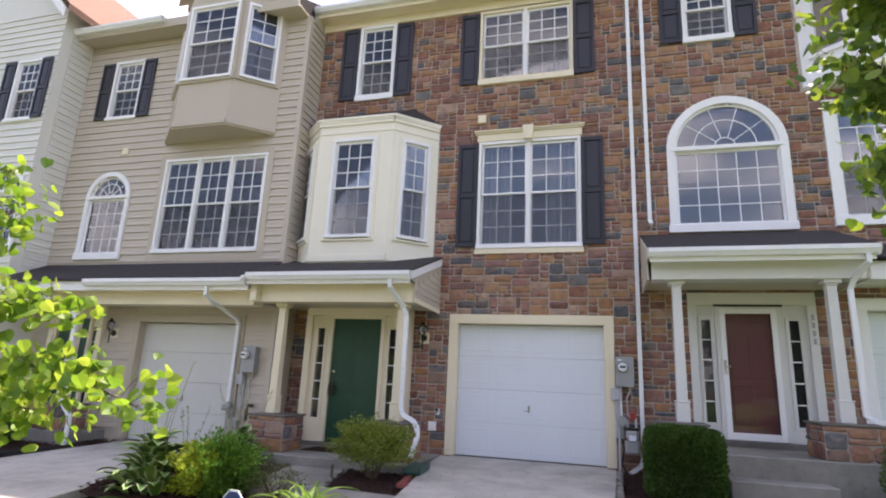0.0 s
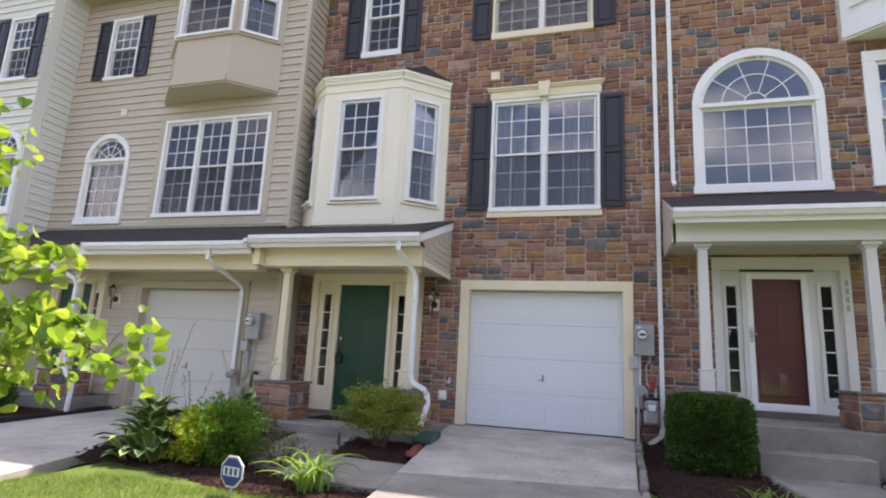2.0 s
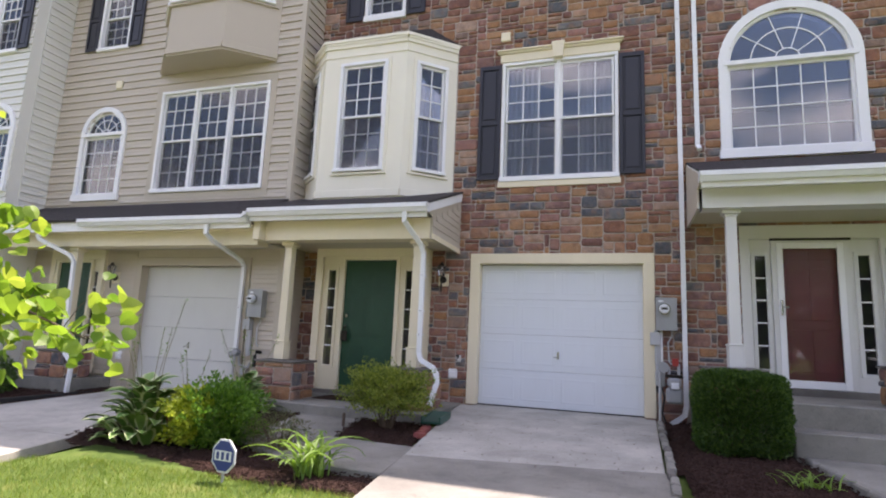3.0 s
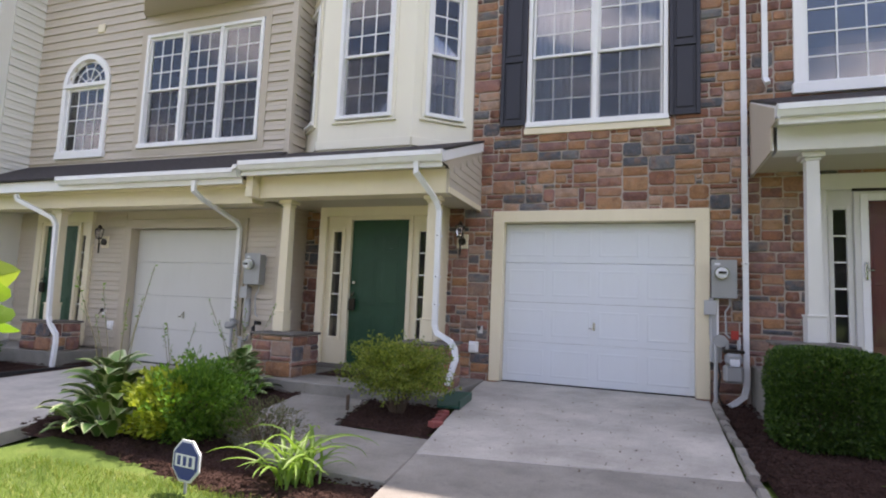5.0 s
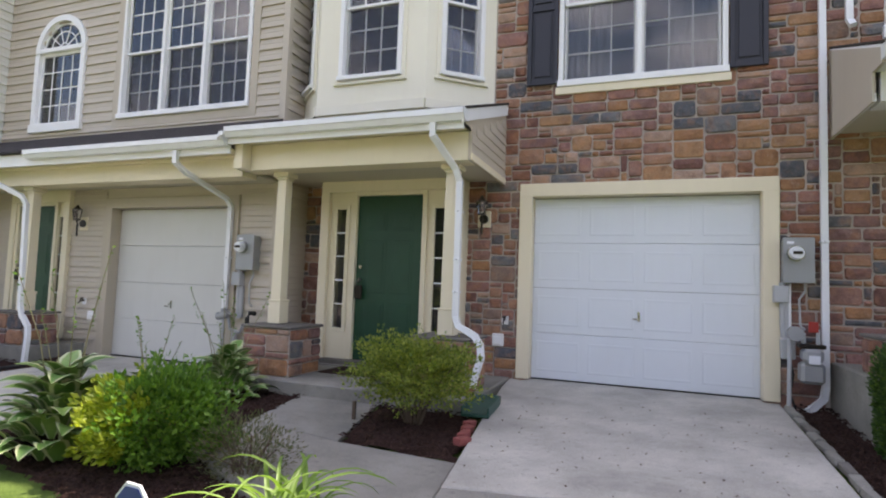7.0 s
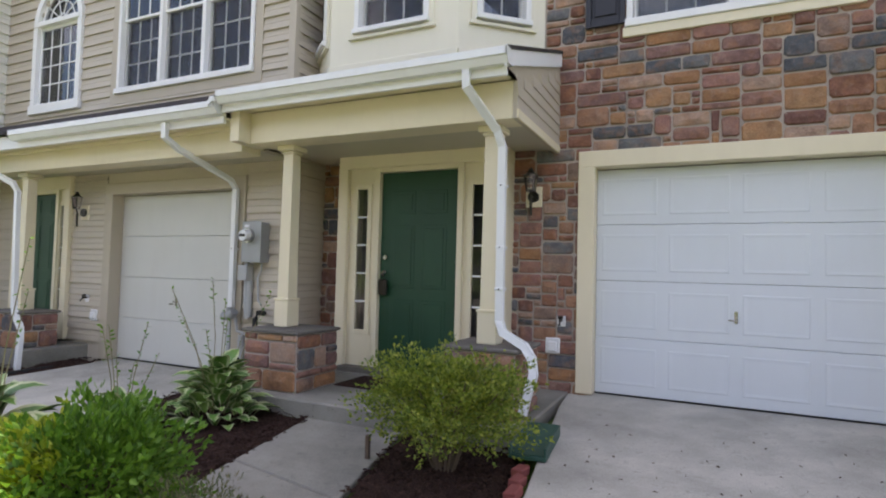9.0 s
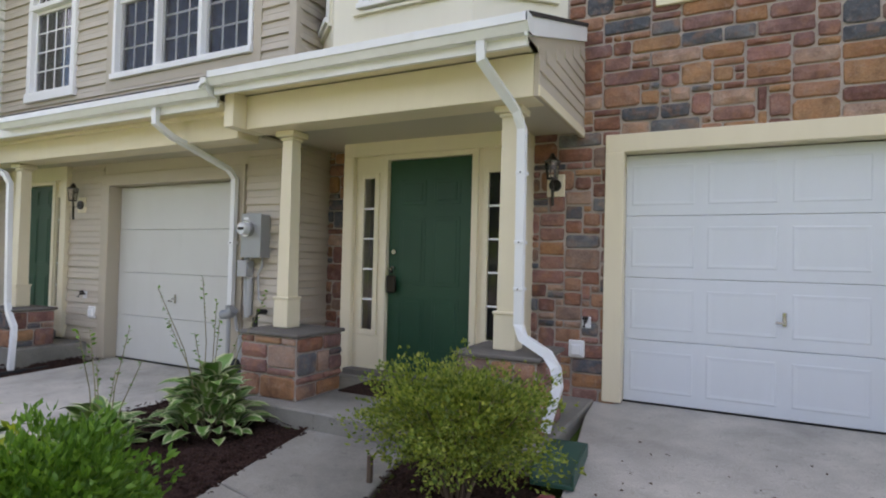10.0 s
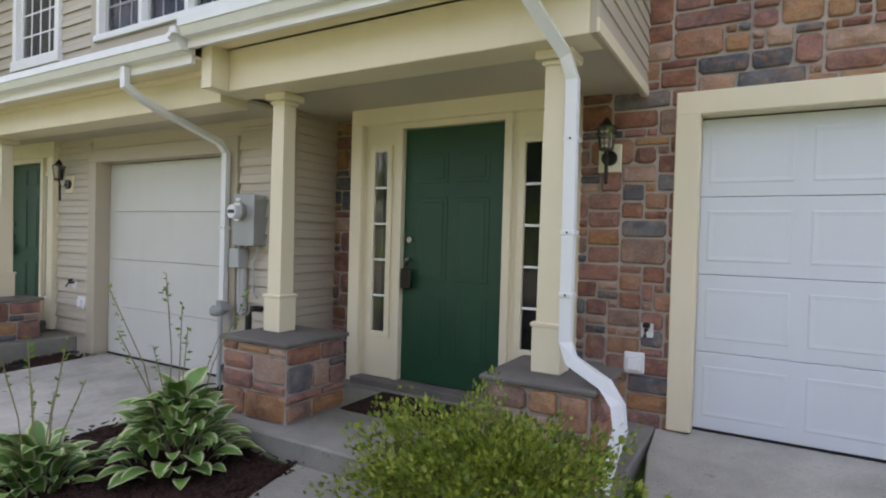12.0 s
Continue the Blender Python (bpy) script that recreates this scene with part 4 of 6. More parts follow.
def porch_roof(x0, x1, beam_z, beam_h, wall_y, roof_z, gut_z, front, label, beam_x0, right_cheek=True, left_cheek=False, mat=None, by=-1.22):
    mat = mat or CREAM
    t = tagged(thing("porch_roof", label, "porch roof", Matrix.Translation((x0, wall_y, beam_z))), kind="structure")

    def L(bm):
        bmesh.ops.translate(bm, verts=bm.verts[:], vec=(-x0, -wall_y, -beam_z))
        return bm
    part("beam", L(boxes((beam_x0, x1 - 0.032, by + 0.002, by + 0.26, beam_z, beam_z + beam_h), bevel=0.005)), mat, t)
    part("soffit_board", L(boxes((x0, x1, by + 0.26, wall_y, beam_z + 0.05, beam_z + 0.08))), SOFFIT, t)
    part("eave_soffit", L(boxes((x0, x1, front + 0.1, by, gut_z - 0.02, gut_z + 0.0))), mat, t)
    part("fascia", L(boxes((x0, x1, front + 0.09, front + 0.12, gut_z - 0.06, gut_z + 0.1))), WHITE, t)
    part("crown_strip", L(boxes((beam_x0, x1, by - 0.04, by, beam_z + beam_h - 0.05, beam_z + beam_h - 0.01), bevel=0.006)), mat, t)
    prof = [(front + 0.03, gut_z + 0.1), (wall_y, roof_z), (wall_y, roof_z + 0.03), (front + 0.03, gut_z + 0.13)]
    part("roofing", L(prism(prof, "x", x0 - 0.02 * left_cheek, x1 + 0.03 * right_cheek)), ROOF, t, "dark grey asphalt shingles")
    for on, x in ((right_cheek, x1), (left_cheek, x0)):
        if on:
            side = [(by, beam_z), (wall_y, beam_z), (wall_y, roof_z - 0.01), (front + 0.1, gut_z + 0.1), (front + 0.1, gut_z - 0.02), (by, gut_z - 0.02)]
            part("cheek", L(prism(side, "x", x - 0.03, x + 0.0)), TAUPE if mat is CREAM else VINYL, t)
            rk = [(front + 0.03, gut_z - 0.02), (wall_y, roof_z - 0.13), (wall_y, roof_z + 0.0), (front + 0.03, gut_z + 0.1)]
            s = 1 if x == x1 else -1
            part("rake_board", L(prism(rk, "x", x + 0.001 * s, x + 0.02 * s)), WHITE, t)
            part("cheek_trim", L(boxes((min(x, x + 0.015 * s), max(x, x + 0.015 * s), by, wall_y, beam_z - 0.0, beam_z + 0.07))), mat, t)
            zz = beam_z + 0.07
            while zz < roof_z - 0.16:
                ya = by if zz < gut_z - 0.05 else max(by, front + (zz - gut_z + 0.14) / (roof_z - gut_z) * (wall_y - front) + 0.25)
                if ya < wall_y - 0.1:
                    b = prism([(0, 0), (0.013 * s, 0.0), (0.002 * s, 0.1), (0, 0.1)], "y", ya - wall_y, 0)
                    bmesh.ops.translate(b, verts=b.verts[:], vec=(x - x0, 0, zz - beam_z))
                    part("siding_board", b, VINYL, t)
                zz += 0.1
    return t


porch_roof(-2.98, -0.2, 2.28, 0.34, -0.004, 3.27, 2.59, -1.7, "cream porch beam and low shingled roof over the green door", -2.86, by=-1.36)
gutter(-2.96, -0.17, -1.7, 2.59)
porch_roof(-8.7, -2.99, 2.23, 0.26, -0.615, 3.1, 2.5, -1.66, "cream beam and shingled roof along the tan house", -8.7, False, by=-1.3)
gutter(-6.3, -2.99, -1.68, 2.51)
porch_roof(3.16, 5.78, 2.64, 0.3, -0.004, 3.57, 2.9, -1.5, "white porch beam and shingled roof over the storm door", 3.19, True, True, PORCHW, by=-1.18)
gutter(3.13, 5.81, -1.5, 2.9)
t_ = tagged(thing("garage_canopy", "shallow white canopy over the far garage door", "canopy", pose(5.82, 0, 2.72)), kind="structure")
part("canopy_board", boxes((0.02, 3.2, -0.7, 0, 0.0, 0.25), bevel=0.005), WHITE, t_)
part("roofing", prism([(-0.8, 0.25), (0, 0.62), (0, 0.65), (-0.8, 0.28)], "x", 0.02, 3.2), ROOF, t_)


t_ = thing("gutter_outlet", "short white gutter outlet pouring onto the lower porch gutter", "gutter outlet", pose(-3.0, -1.7, 2.62))
part("outlet_box", boxes((-0.035, 0.035, -0.02, 0.04, -0.02, 0.035), bevel=0.008), DSPOUT, t_)
part("outlet_lip", tube([(-0.02, 0.0, -0.01), (-0.05, -0.01, -0.04)], 0.026, sides=4), DSPOUT, t_)


# ---- bays ----
def bay(name, label, xa, xb, wall_y, depth, z0, z1, material, trim_mat, wins, side, roof=True, bottom=True, side_win=True):
    """An angled bay between xa and xb on a wall; its front face is set forward by depth."""
    slant = depth * 1.13
    p = [(xa, wall_y), (xa + slant, wall_y - depth), (xb - slant, wall_y - depth), (xb, wall_y)]
    t = tagged(thing(name, label, "bay window", pose(xa, wall_y, z0)), kind="structure")
    loc = [(x - xa, y - wall_y) for x, y in p]
    h = z1 - z0
    fw = math.dist(loc[1], loc[2])
    sw = math.dist(loc[0], loc[1])
    ang = math.degrees(math.atan2(depth, slant))
    faces = [(loc[0], -ang, sw, 1), (loc[1], 0, fw, 0), (loc[2], ang, sw, 1)]
    (fz0, fz1, fwin), (sz0, sz1, swin) = wins, side
    for (o, a, w, is_side) in faces:
        m = pose(o[0], o[1], 0, 0, 0, a)
        zz0, zz1, ww = (sz0, sz1, swin) if is_side else (fz0, fz1, fwin)
        zz0, zz1 = zz0 - z0, zz1 - z0
        hole = (w / 2 - ww / 2, w / 2 + ww / 2, zz0, zz1)
        bm = wall_bm(0, w, 0, h, 0, 0.05, [hole])
        face = part("bay_face", bm, material, t)
        face.matrix_basis = m
        bm = boxes((0, w, -0.03, 0, 0, 0.12), (0, w, -0.03, 0, h - 0.1, h), (0, w, -0.018, 0, h - 0.26, h - 0.22), (0, w, -0.045, 0, h - 0.04, h),
                   (hole[0] - 0.1, hole[1] + 0.1, -0.022, 0, zz1 + 0.001, zz1 + 0.1), (hole[0] - 0.1, hole[0] - 0.001, -0.022, 0, zz0 - 0.07, zz1), (hole[1] + 0.001, hole[1] + 0.1, -0.022, 0, zz0 - 0.07, zz1),
                   (hole[0] - 0.12, hole[1] + 0.12, -0.04, 0, zz0 - 0.1, zz0 - 0.07), bevel=0.003)
        tr = part("bay_trim", bm, trim_mat, t)
        tr.matrix_basis = m
        wm = pose(xa, wall_y, z0) @ m @ pose((hole[0] + hole[1]) / 2, 0, zz0)
        if not is_side or side_win:
            window("window_7", "white double-hung window in the " + ("slanting side" if is_side else "front") + " of the bay", ww, zz1 - zz0, wm, 1, 2 if is_side else 3, 3, trim=0.05, sill=0.05, curtain=1)
    part("bay_floor", prism([(x, y) for x, y in loc], "z", -0.03, 0.0), TAUPE if material is TAUPE else trim_mat, t)
    if roof:
        e = 0.06
        out = [(loc[0][0] - e, 0), (loc[1][0] - e * 0.5, -depth - e), (loc[2][0] + e * 0.5, -depth - e), (loc[3][0] + e, 0)]
        part("eave_moulding", prism(out, "z", h, h + 0.05), trim_mat, t)
        bm = bmesh.new()
        lo = [bm.verts.new((x, y, h + 0.052)) for x, y in out]
        hi = [bm.verts.new((x, 0, h + 0.45)) for x in (slant * 0.75, xb - xa - slant * 0.75)]
        bm.faces.new((lo[0], lo[1], hi[0]))
        bm.faces.new((lo[1], lo[2], hi[1], hi[0]))
        bm.faces.new((lo[2], lo[3], hi[1]))
        bm.faces.new((lo[0], hi[0], hi[1], lo[3]))
        bm.faces.new(lo[::-1])
        part("roofing", bm, ROOF, t, "small dark shingled hip roof")
    return t


bay("bay_window_1", "cream panelled angled bay with white windows", -3.2, -0.36, -0.002, 0.6, 3.11, 5.8, CREAMW, CREAMW, (3.58, 5.37, 0.76), (3.58, 5.35, 0.46))
bay("bay_window_2", "taupe angled bay overhanging the tan house wall", -6.05, -3.5, -0.63, 0.6, 5.66, 8.85, TAUPE, TAUPE, (6.67, 8.25, 1.06), (6.7, 8.25, 0.56), roof=False)

structure("roof_step", boxes((-2.975, -2.864, -1.5, -1.12, 2.28, 2.6)), CREAM)

# ---- tan house ----
YB = -0.61
TRI = (-5.89, -3.62, 3.39, 5.23)
LARC = (-7.74, -6.80, 3.35, 4.54)
LUP = (-7.70, -7.02, 6.38, 7.68)
LGAR = (-5.89, -3.74, -0.3, 2.0)
LDOOR = (-8.0, -6.83, 0.0, 2.1)
BAYB = (-5.5, -4.1, 6.0, 8.1)
hb = [TRI, LARC, LUP, LGAR, LDOOR, BAYB]
AB = ((-7.27, 0.47, 4.54),)
wall_tan = structure("wall_tan", wall_bm(-8.72, -3.0, -0.5, 8.2, YB, YB + 0.2, hb, AB), VINYL, "tan vinyl siding wall")
structure("wall_return", boxes((-3.2, -3.0, YB + 0.2, 0.0, -0.5, 8.45)), VINYL)
window("window_8", "wide white triple window with glazing bars on tan siding", 2.27, 1.84, pose(-4.755, YB, TRI[2]), 3, trim=0.05, curtain=2)
t_ = tagged(thing("window_surround", "tan flat boards round the triple window", "window trim", pose(-4.755, YB, 3.39)), kind="structure")
part("surround_board", boxes((-1.31, 1.31, -0.03, 0, -0.19, -0.075), (-1.31, -1.2, -0.03, 0, -0.075, 2.0), (1.2, 1.31, -0.03, 0, -0.075, 2.0), (-1.2, 1.2, -0.03, 0, 1.9, 2.0)), TAUPE, t_)
arch_window("window_9", "white round-headed window on tan siding", 0.94, 1.19, pose(-7.27, YB, LARC[2]), 4, 4, 0.09)
window("window_10", "white double-hung window between black shutters on tan siding", 0.68, 1.30, pose(-7.36, YB, LUP[2]), 1, 3, 3)
for x in (-8.08, -6.96):
    shutter(pose(x, YB - 0.03, 6.34), 1.36, 0.31, "shutters of the tan house")
garage_trim(pose(LGAR[0], YB, -0.13), LGAR[1] - LGAR[0], 2.13, TAUPE, 0.14)
garage_door(pose(LGAR[0] + 0.003, YB + 0.12, -0.125), LGAR[1] - LGAR[0] - 0.006, 2.115, False, "plain off-white sectional garage door, closed", GARAGE_T)
entry("front_door", "dark green front door of the tan house, with one cream side light", pose(-7.87, YB - 0.01, 0.14), 0.8, 1.91, "green", 0.18, 0.34, 0.3, CREAM)
side_m = Matrix.Translation((-3.0, YB, 0)) @ Matrix.Rotation(math.pi / 2, 4, "Z")
structure("corner_post_1", boxes((-3.07, -2.975, YB - 0.03, YB + 0.07, -0.3, 8.2), bevel=0.004), VINYL, "tan vinyl corner post")

# ---- far left house ----
YD = -1.15
structure("wall_pale_side", boxes((-8.75, -8.56, YD, YB, -0.6, 8.7)), VINYL_W, "pale vinyl side wall")
DW, DA = (-9.6, -8.98, 6.15, 7.5), (-9.6, -8.7, 3.4, 4.5)
wall_pale = structure("wall_pale", wall_bm(-13.5, -8.56, -0.6, 8.7, YD - 0.2, YD, [DW, DA], ((-9.15, 0.45, 4.5),)), VINYL_W, "pale vinyl front wall with a gable")
structure("gable_pale", prism([(-13.5, 8.7), (-8.56, 8.7), (-11.03, 11.2)], "y", YD - 0.2, YD), VINYL_W)
window("window_11", "double-hung window with dark shutters on the pale house", 0.62, 1.35, pose(-9.29, YD - 0.2, 6.15), 1, 3, 3)
arch_window("window_12", "white round-headed window on the pale house", 0.9, 1.1, pose(-9.15, YD - 0.2, 3.4), 4, 4, 0.09)
for x in (-9.98, -8.94):
    shutter(pose(x, YD - 0.23, 6.13), 1.4, 0.3, "shutters of the pale house")
structure("roof_pale", prism([(-14, 8.45), (-11.1, 11.5), (-8.2, 8.45), (-8.2, 8.6), (-11.1, 11.68), (-14, 8.6)], "y", YD - 0.5, 4.0), ROOF_B, "brown shingled gable roof")
structure("rake_pale", prism([(-8.25, 8.28), (-8.25, 8.47), (-11.1, 11.5), (-11.1, 11.3)], "y", YD - 0.57, YD - 0.52), WHITE)

# ---- eaves and main roofs ----
structure("eave_1", boxes((-3.1, 9.4, -0.32, 0.1, 8.38, 8.43), (-3.1, 9.4, -0.34, -0.32, 8.35, 8.55), (-3.1, 9.4, -0.05, 0.0, 8.21, 8.38), bevel=0.004), CREAM, "cream frieze and soffit under the stone house eave")
structure("eave_2", boxes((-8.75, -3.05, -1.0, YB, 8.19, 8.23), (-8.75, -3.05, -1.03, -1.0, 8.15, 8.35)), TAUPE, "tan soffit and fascia")
structure("eave_3", prism([(-6.3, -0.7), (-5.45, -1.45), (-4.1, -1.45), (-3.25, -0.7)], "z", 8.9, 9.1), TAUPE, "tan eave over the overhanging bay")
gutter(-8.75, -6.2, -1.16, 8.23, "white gutter at the tan house eave")
gutter(-3.05, 9.4, -0.46, 8.43, "white gutter at the stone house eave")
structure("roof_1", prism([(-1.0, 8.37), (4.6, 11.15), (10.3, 8.35), (10.3, 8.25), (-1.0, 8.25)], "x", -8.7, -3.05), ROOF, "dark shingled roof")
structure("roof_2", prism([(-0.42, 8.55), (4.6, 11.23), (9.6, 8.55), (9.6, 8.44), (-0.42, 8.44)], "x", -3.04, 9.5), ROOF, "dark shingled roof")
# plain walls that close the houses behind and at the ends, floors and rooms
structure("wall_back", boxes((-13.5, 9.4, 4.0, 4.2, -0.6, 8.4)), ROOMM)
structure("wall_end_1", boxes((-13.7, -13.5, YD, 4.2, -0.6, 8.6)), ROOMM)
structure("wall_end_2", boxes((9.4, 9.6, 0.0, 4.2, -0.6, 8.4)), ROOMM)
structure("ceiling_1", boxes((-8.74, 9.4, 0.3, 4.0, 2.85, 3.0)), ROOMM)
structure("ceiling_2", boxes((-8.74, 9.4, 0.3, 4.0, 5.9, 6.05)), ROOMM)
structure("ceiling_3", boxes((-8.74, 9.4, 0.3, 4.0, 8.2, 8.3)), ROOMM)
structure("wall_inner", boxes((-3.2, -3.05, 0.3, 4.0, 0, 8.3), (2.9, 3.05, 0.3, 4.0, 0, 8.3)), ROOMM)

bay("bay_window_3", "white angled bay overhanging the far stone wall", 5.7, 8.6, -0.002, 0.6, 5.95, 8.3, WHITE, WHITE, (6.5, 7.9, 1.0), (6.5, 7.9, 0.4), roof=False, side_win=False)


# ---- downspouts, meters and small fittings ----
spout([(-0.5, -1.64, 2.6), (-0.5, -1.64, 2.47), (-0.36, -1.34, 2.2), (-0.33, -1.29, 2.08), (-0.33, -1.28, 0.74), (-0.29, -1.3, 0.65), (-0.1, -1.37, 0.57), (-0.03, -1.41, 0.49), (-0.01, -1.43, 0.38), (-0.05, -1.46, 0.22), (-0.07, -1.49, 0.1)],
      "white square downspout jogging round the porch pier", straps=((-0.33, -1.28, 1.78), (-0.33, -1.28, 1.3), (-0.33, -1.28, 0.98)))
spout([(-3.74, -1.6, 2.5), (-3.74, -1.6, 2.36), (-3.72, -1.45, 2.27), (-3.69, -0.78, 2.06), (-3.69, -0.7, 1.97), (-3.69, -0.7, 0.6)], "white downspout beside the plain garage door", straps=((-3.69, -0.7, 1.3),))
spout([(-7.25, -1.6, 2.4), (-7.22, -1.58, 2.32), (-6.65, -1.42, 2.06), (-6.58, -1.4, 1.95), (-6.52, -1.4, 0.55), (-6.44, -1.42, 0.44), (-6.24, -1.46, 0.3), (-6.2, -1.48, 0.18), (-6.2, -1.5, -0.2)],
      "white downspout in front of the tan house porch")
spout([(3.06, -0.09, 8.3), (3.06, -0.09, 0.2), (3.03, -0.13, 0.08), (2.86, -0.32, -0.02)], "long white downspout down the stone wall", straps=((3.06, -0.09, 5.8), (3.06, -0.09, 1.6)))
spout([(3.29, -0.09, 8.3), (3.29, -0.09, 3.82), (3.31, -0.14, 3.74)], "white downspout ending above the porch roof", straps=((3.29, -0.09, 6.6),))
spout([(5.68, -1.45, 2.92), (5.68, -1.45, 2.8), (5.58, -1.22, 2.62), (5.55, -1.15, 2.5), (5.55, -1.15, 0.95), (5.62, -1.25, 0.9), (5.8, -1.33, 0.86)], "white downspout at the storm door porch")


def meter(m, mirror=1):
    t = thing("electric_meter", "grey steel electric meter box with a round glass dial and conduit", "electric meter", m)
    box = part("meter_box", boxes((0, 0.26, -0.15, 0, 0, 0.44), (-0.006, 0.266, -0.155, -0.15, 0.0, 0.45), bevel=0.006), STEEL, t)
    part("dial_ring", tube([(0.1, -0.155, 0.29), (0.1, -0.2, 0.29)], 0.078, sides=20), CHROME, box)
    part("dial_cover", tube([(0.1, -0.2, 0.29), (0.1, -0.25, 0.29), (0.1, -0.262, 0.29)], 0.066, sides=20, taper=0.85), SIGNW, box, "clear glass dial cover over a white face")
    part("dial_plate", boxes((0.06, 0.14, -0.268, -0.262, 0.275, 0.305)), DARKM, box)
    part("seal_tag", boxes((0.03, 0.09, -0.159, -0.155, 0.385, 0.41)), SIGNW, box)
    part("junction_box", boxes((-0.08, 0.05, -0.13, -0.02, -0.2, -0.03), bevel=0.006), PIPE, t)
    part("conduit", tube([(0.0, -0.07, 0), (0.0, -0.07, -0.42), (0.02, -0.07, -0.62)], 0.026), PIPE, t)
    part("conduit", tube([(0.03, -0.05, -0.2), (0.03, -0.05, -0.6)], 0.035), PIPE, t)
    part("cable", tube([(0.2, -0.06, 0), (0.2, -0.06, -0.08), (0.15, -0.06, -0.16), (0.16, -0.05, -0.42), (0.2, -0.05, -0.46)], 0.011, sides=8), PIPE, t)
    return t


meter(pose(-3.5, YB, 1.15))
meter(pose(2.7, -0.0, 1.19))
t_ = thing("conduit_valve", "grey pipe valve beside the plain garage door", "pipe fitting", pose(-3.66, YB - 0.14, 0.05))
part("riser", tube([(0, 0, -0.3), (0, 0, 0.5)], 0.022), PIPE, t_)
part("elbow_pipe", tube([(0.06, 0.02, 0.5), (0.06, 0.06, 0.34), (0.2, 0.08, 0.3), (0.24, 0.08, 0.38)], 0.018, sides=8), PIPE, t_)
part("floor_pipe", tube([(0.14, 0.05, -0.3), (0.14, 0.05, 0.3)], 0.04, sides=12), PIPE, t_)
part("valve_body", tube([(-0.09, 0, 0.5), (-0.03, 0, 0.5), (0.03, 0, 0.52), (0.07, 0, 0.56)], 0.05, sides=12), STEEL, t_)
part("valve_cap", tube([(0, -0.01, 0.52), (0, -0.01, 0.6)], 0.03, sides=8), STEEL, t_)
t_ = thing("drain_hose", "black corrugated pipe end beside the stone pier", "pipe fitting", pose(-3.25, -0.85, -0.25))
part("hose", tube([(0, 0.2, 0.85), (0.0, 0.1, 0.86), (0.0, 0.06, 0.8), (0, 0.06, 0.62)], 0.028), BLACKR, t_)
part("lower_hose", tube([(-0.2, 0, 0.35), (-0.1, -0.05, 0.3), (0.1, -0.08, 0.18), (0.22, -0.1, 0.05)], 0.045, sides=12), BLACKR, t_)

t_ = thing("gas_meter", "grey gas meter with red tag and white dial on stone", "gas meter", pose(2.9, -0.26, 0.24))
part("meter_body", boxes((-0.1, 0.1, -0.1, 0.08, 0, 0.2), (-0.085, 0.085, -0.12, 0.06, 0.2, 0.33), bevel=0.03), STEEL, t_)
part("dial", boxes((-0.045, 0.05, -0.13, -0.118, 0.19, 0.27), bevel=0.004), SIGNW, t_, "small white dial plate")
part("top_band", boxes((-0.11, 0.11, -0.08, 0.05, 0.33, 0.37), bevel=0.01), DARKM, t_)
part("inlet_pipe", tube([(-0.06, 0, 0.36), (-0.06, 0, 0.46), (-0.12, 0.0, 0.48), (-0.17, 0.02, 0.4), (-0.18, 0.02, -0.35)], 0.02), PIPE, t_)
part("outlet_pipe", tube([(0.06, 0, 0.36), (0.06, 0, 0.5), (0.06, 0.2, 0.52)], 0.018), PIPE, t_)
part("regulator", tube([(-0.13, -0.05, 0.46), (-0.13, 0.03, 0.46)], 0.07, sides=16), STEEL, t_)
part("red_tag", boxes((-0.02, 0.06, -0.02, 0.0, 0.48, 0.58), bevel=0.003), REDM, t_, "faded red warning tag")
t_ = thing("telephone_box", "small grey service box with wires by the garage casing", "service box", pose(2.76, -0.05, 0.44))
part("box_body", boxes((-0.08, 0.04, -0.1, 0.04, 0, 0.2), bevel=0.01), PIPE, t_)
part("wire", tube([(0, -0.02, 0), (0.03, -0.03, -0.15), (0.0, -0.04, -0.35), (0.05, -0.06, -0.5)], 0.012, sides=6), BLACKR, t_)
part("white_pipe", tube([(0.0, 0.0, 0.2), (0.0, 0.0, 0.8)], 0.024), DSPOUT, t_)


def lantern(m):
    t = thing("wall_lantern", "dark bronze coach lantern with clear glass on a cream plate", "wall lamp", m, "wall lanterns")
    part("mounting_plate", boxes((-0.08, 0.08, -0.03, 0, -0.08, 0.12), bevel=0.005), CREAM, t, "cream mounting plate")
    part("rosette", tube([(0, -0.03, 0.02), (0, -0.055, 0.02)], 0.055, sides=16), DARKM, t)
    part("arm", tube([(0, -0.05, 0.02), (0, -0.12, -0.02), (0, -0.14, 0.06)], 0.011, sides=8), DARKM, t)
    part("tail", tube([(0, -0.13, 0.0), (0, -0.125, -0.15), (0.0, -0.12, -0.17)], 0.013, sides=8), DARKM, t)
    part("lamp_glass", tube([(0, -0.14, 0.07), (0, -0.14, 0.22)], 0.045, sides=6, taper=1.5), GLASS, t)
    part("lamp_cage", tube([(0, -0.14, 0.06), (0, -0.14, 0.075)], 0.05, sides=6), DARKM, t)
    for k in range(6):
        a = math.pi * 2 * (k + 0.5) / 6
        part("cage_bar", tube([(0.046 * math.cos(a), -0.14 + 0.046 * math.sin(a), 0.07), (0.068 * math.cos(a), -0.14 + 0.068 * math.sin(a), 0.22)], 0.004, sides=4), DARKM, t)
    part("lamp_cap", tube([(0, -0.14, 0.22), (0, -0.14, 0.235), (0, -0.14, 0.29)], 0.078, sides=6, taper=0.15), DARKM, t)
    return t


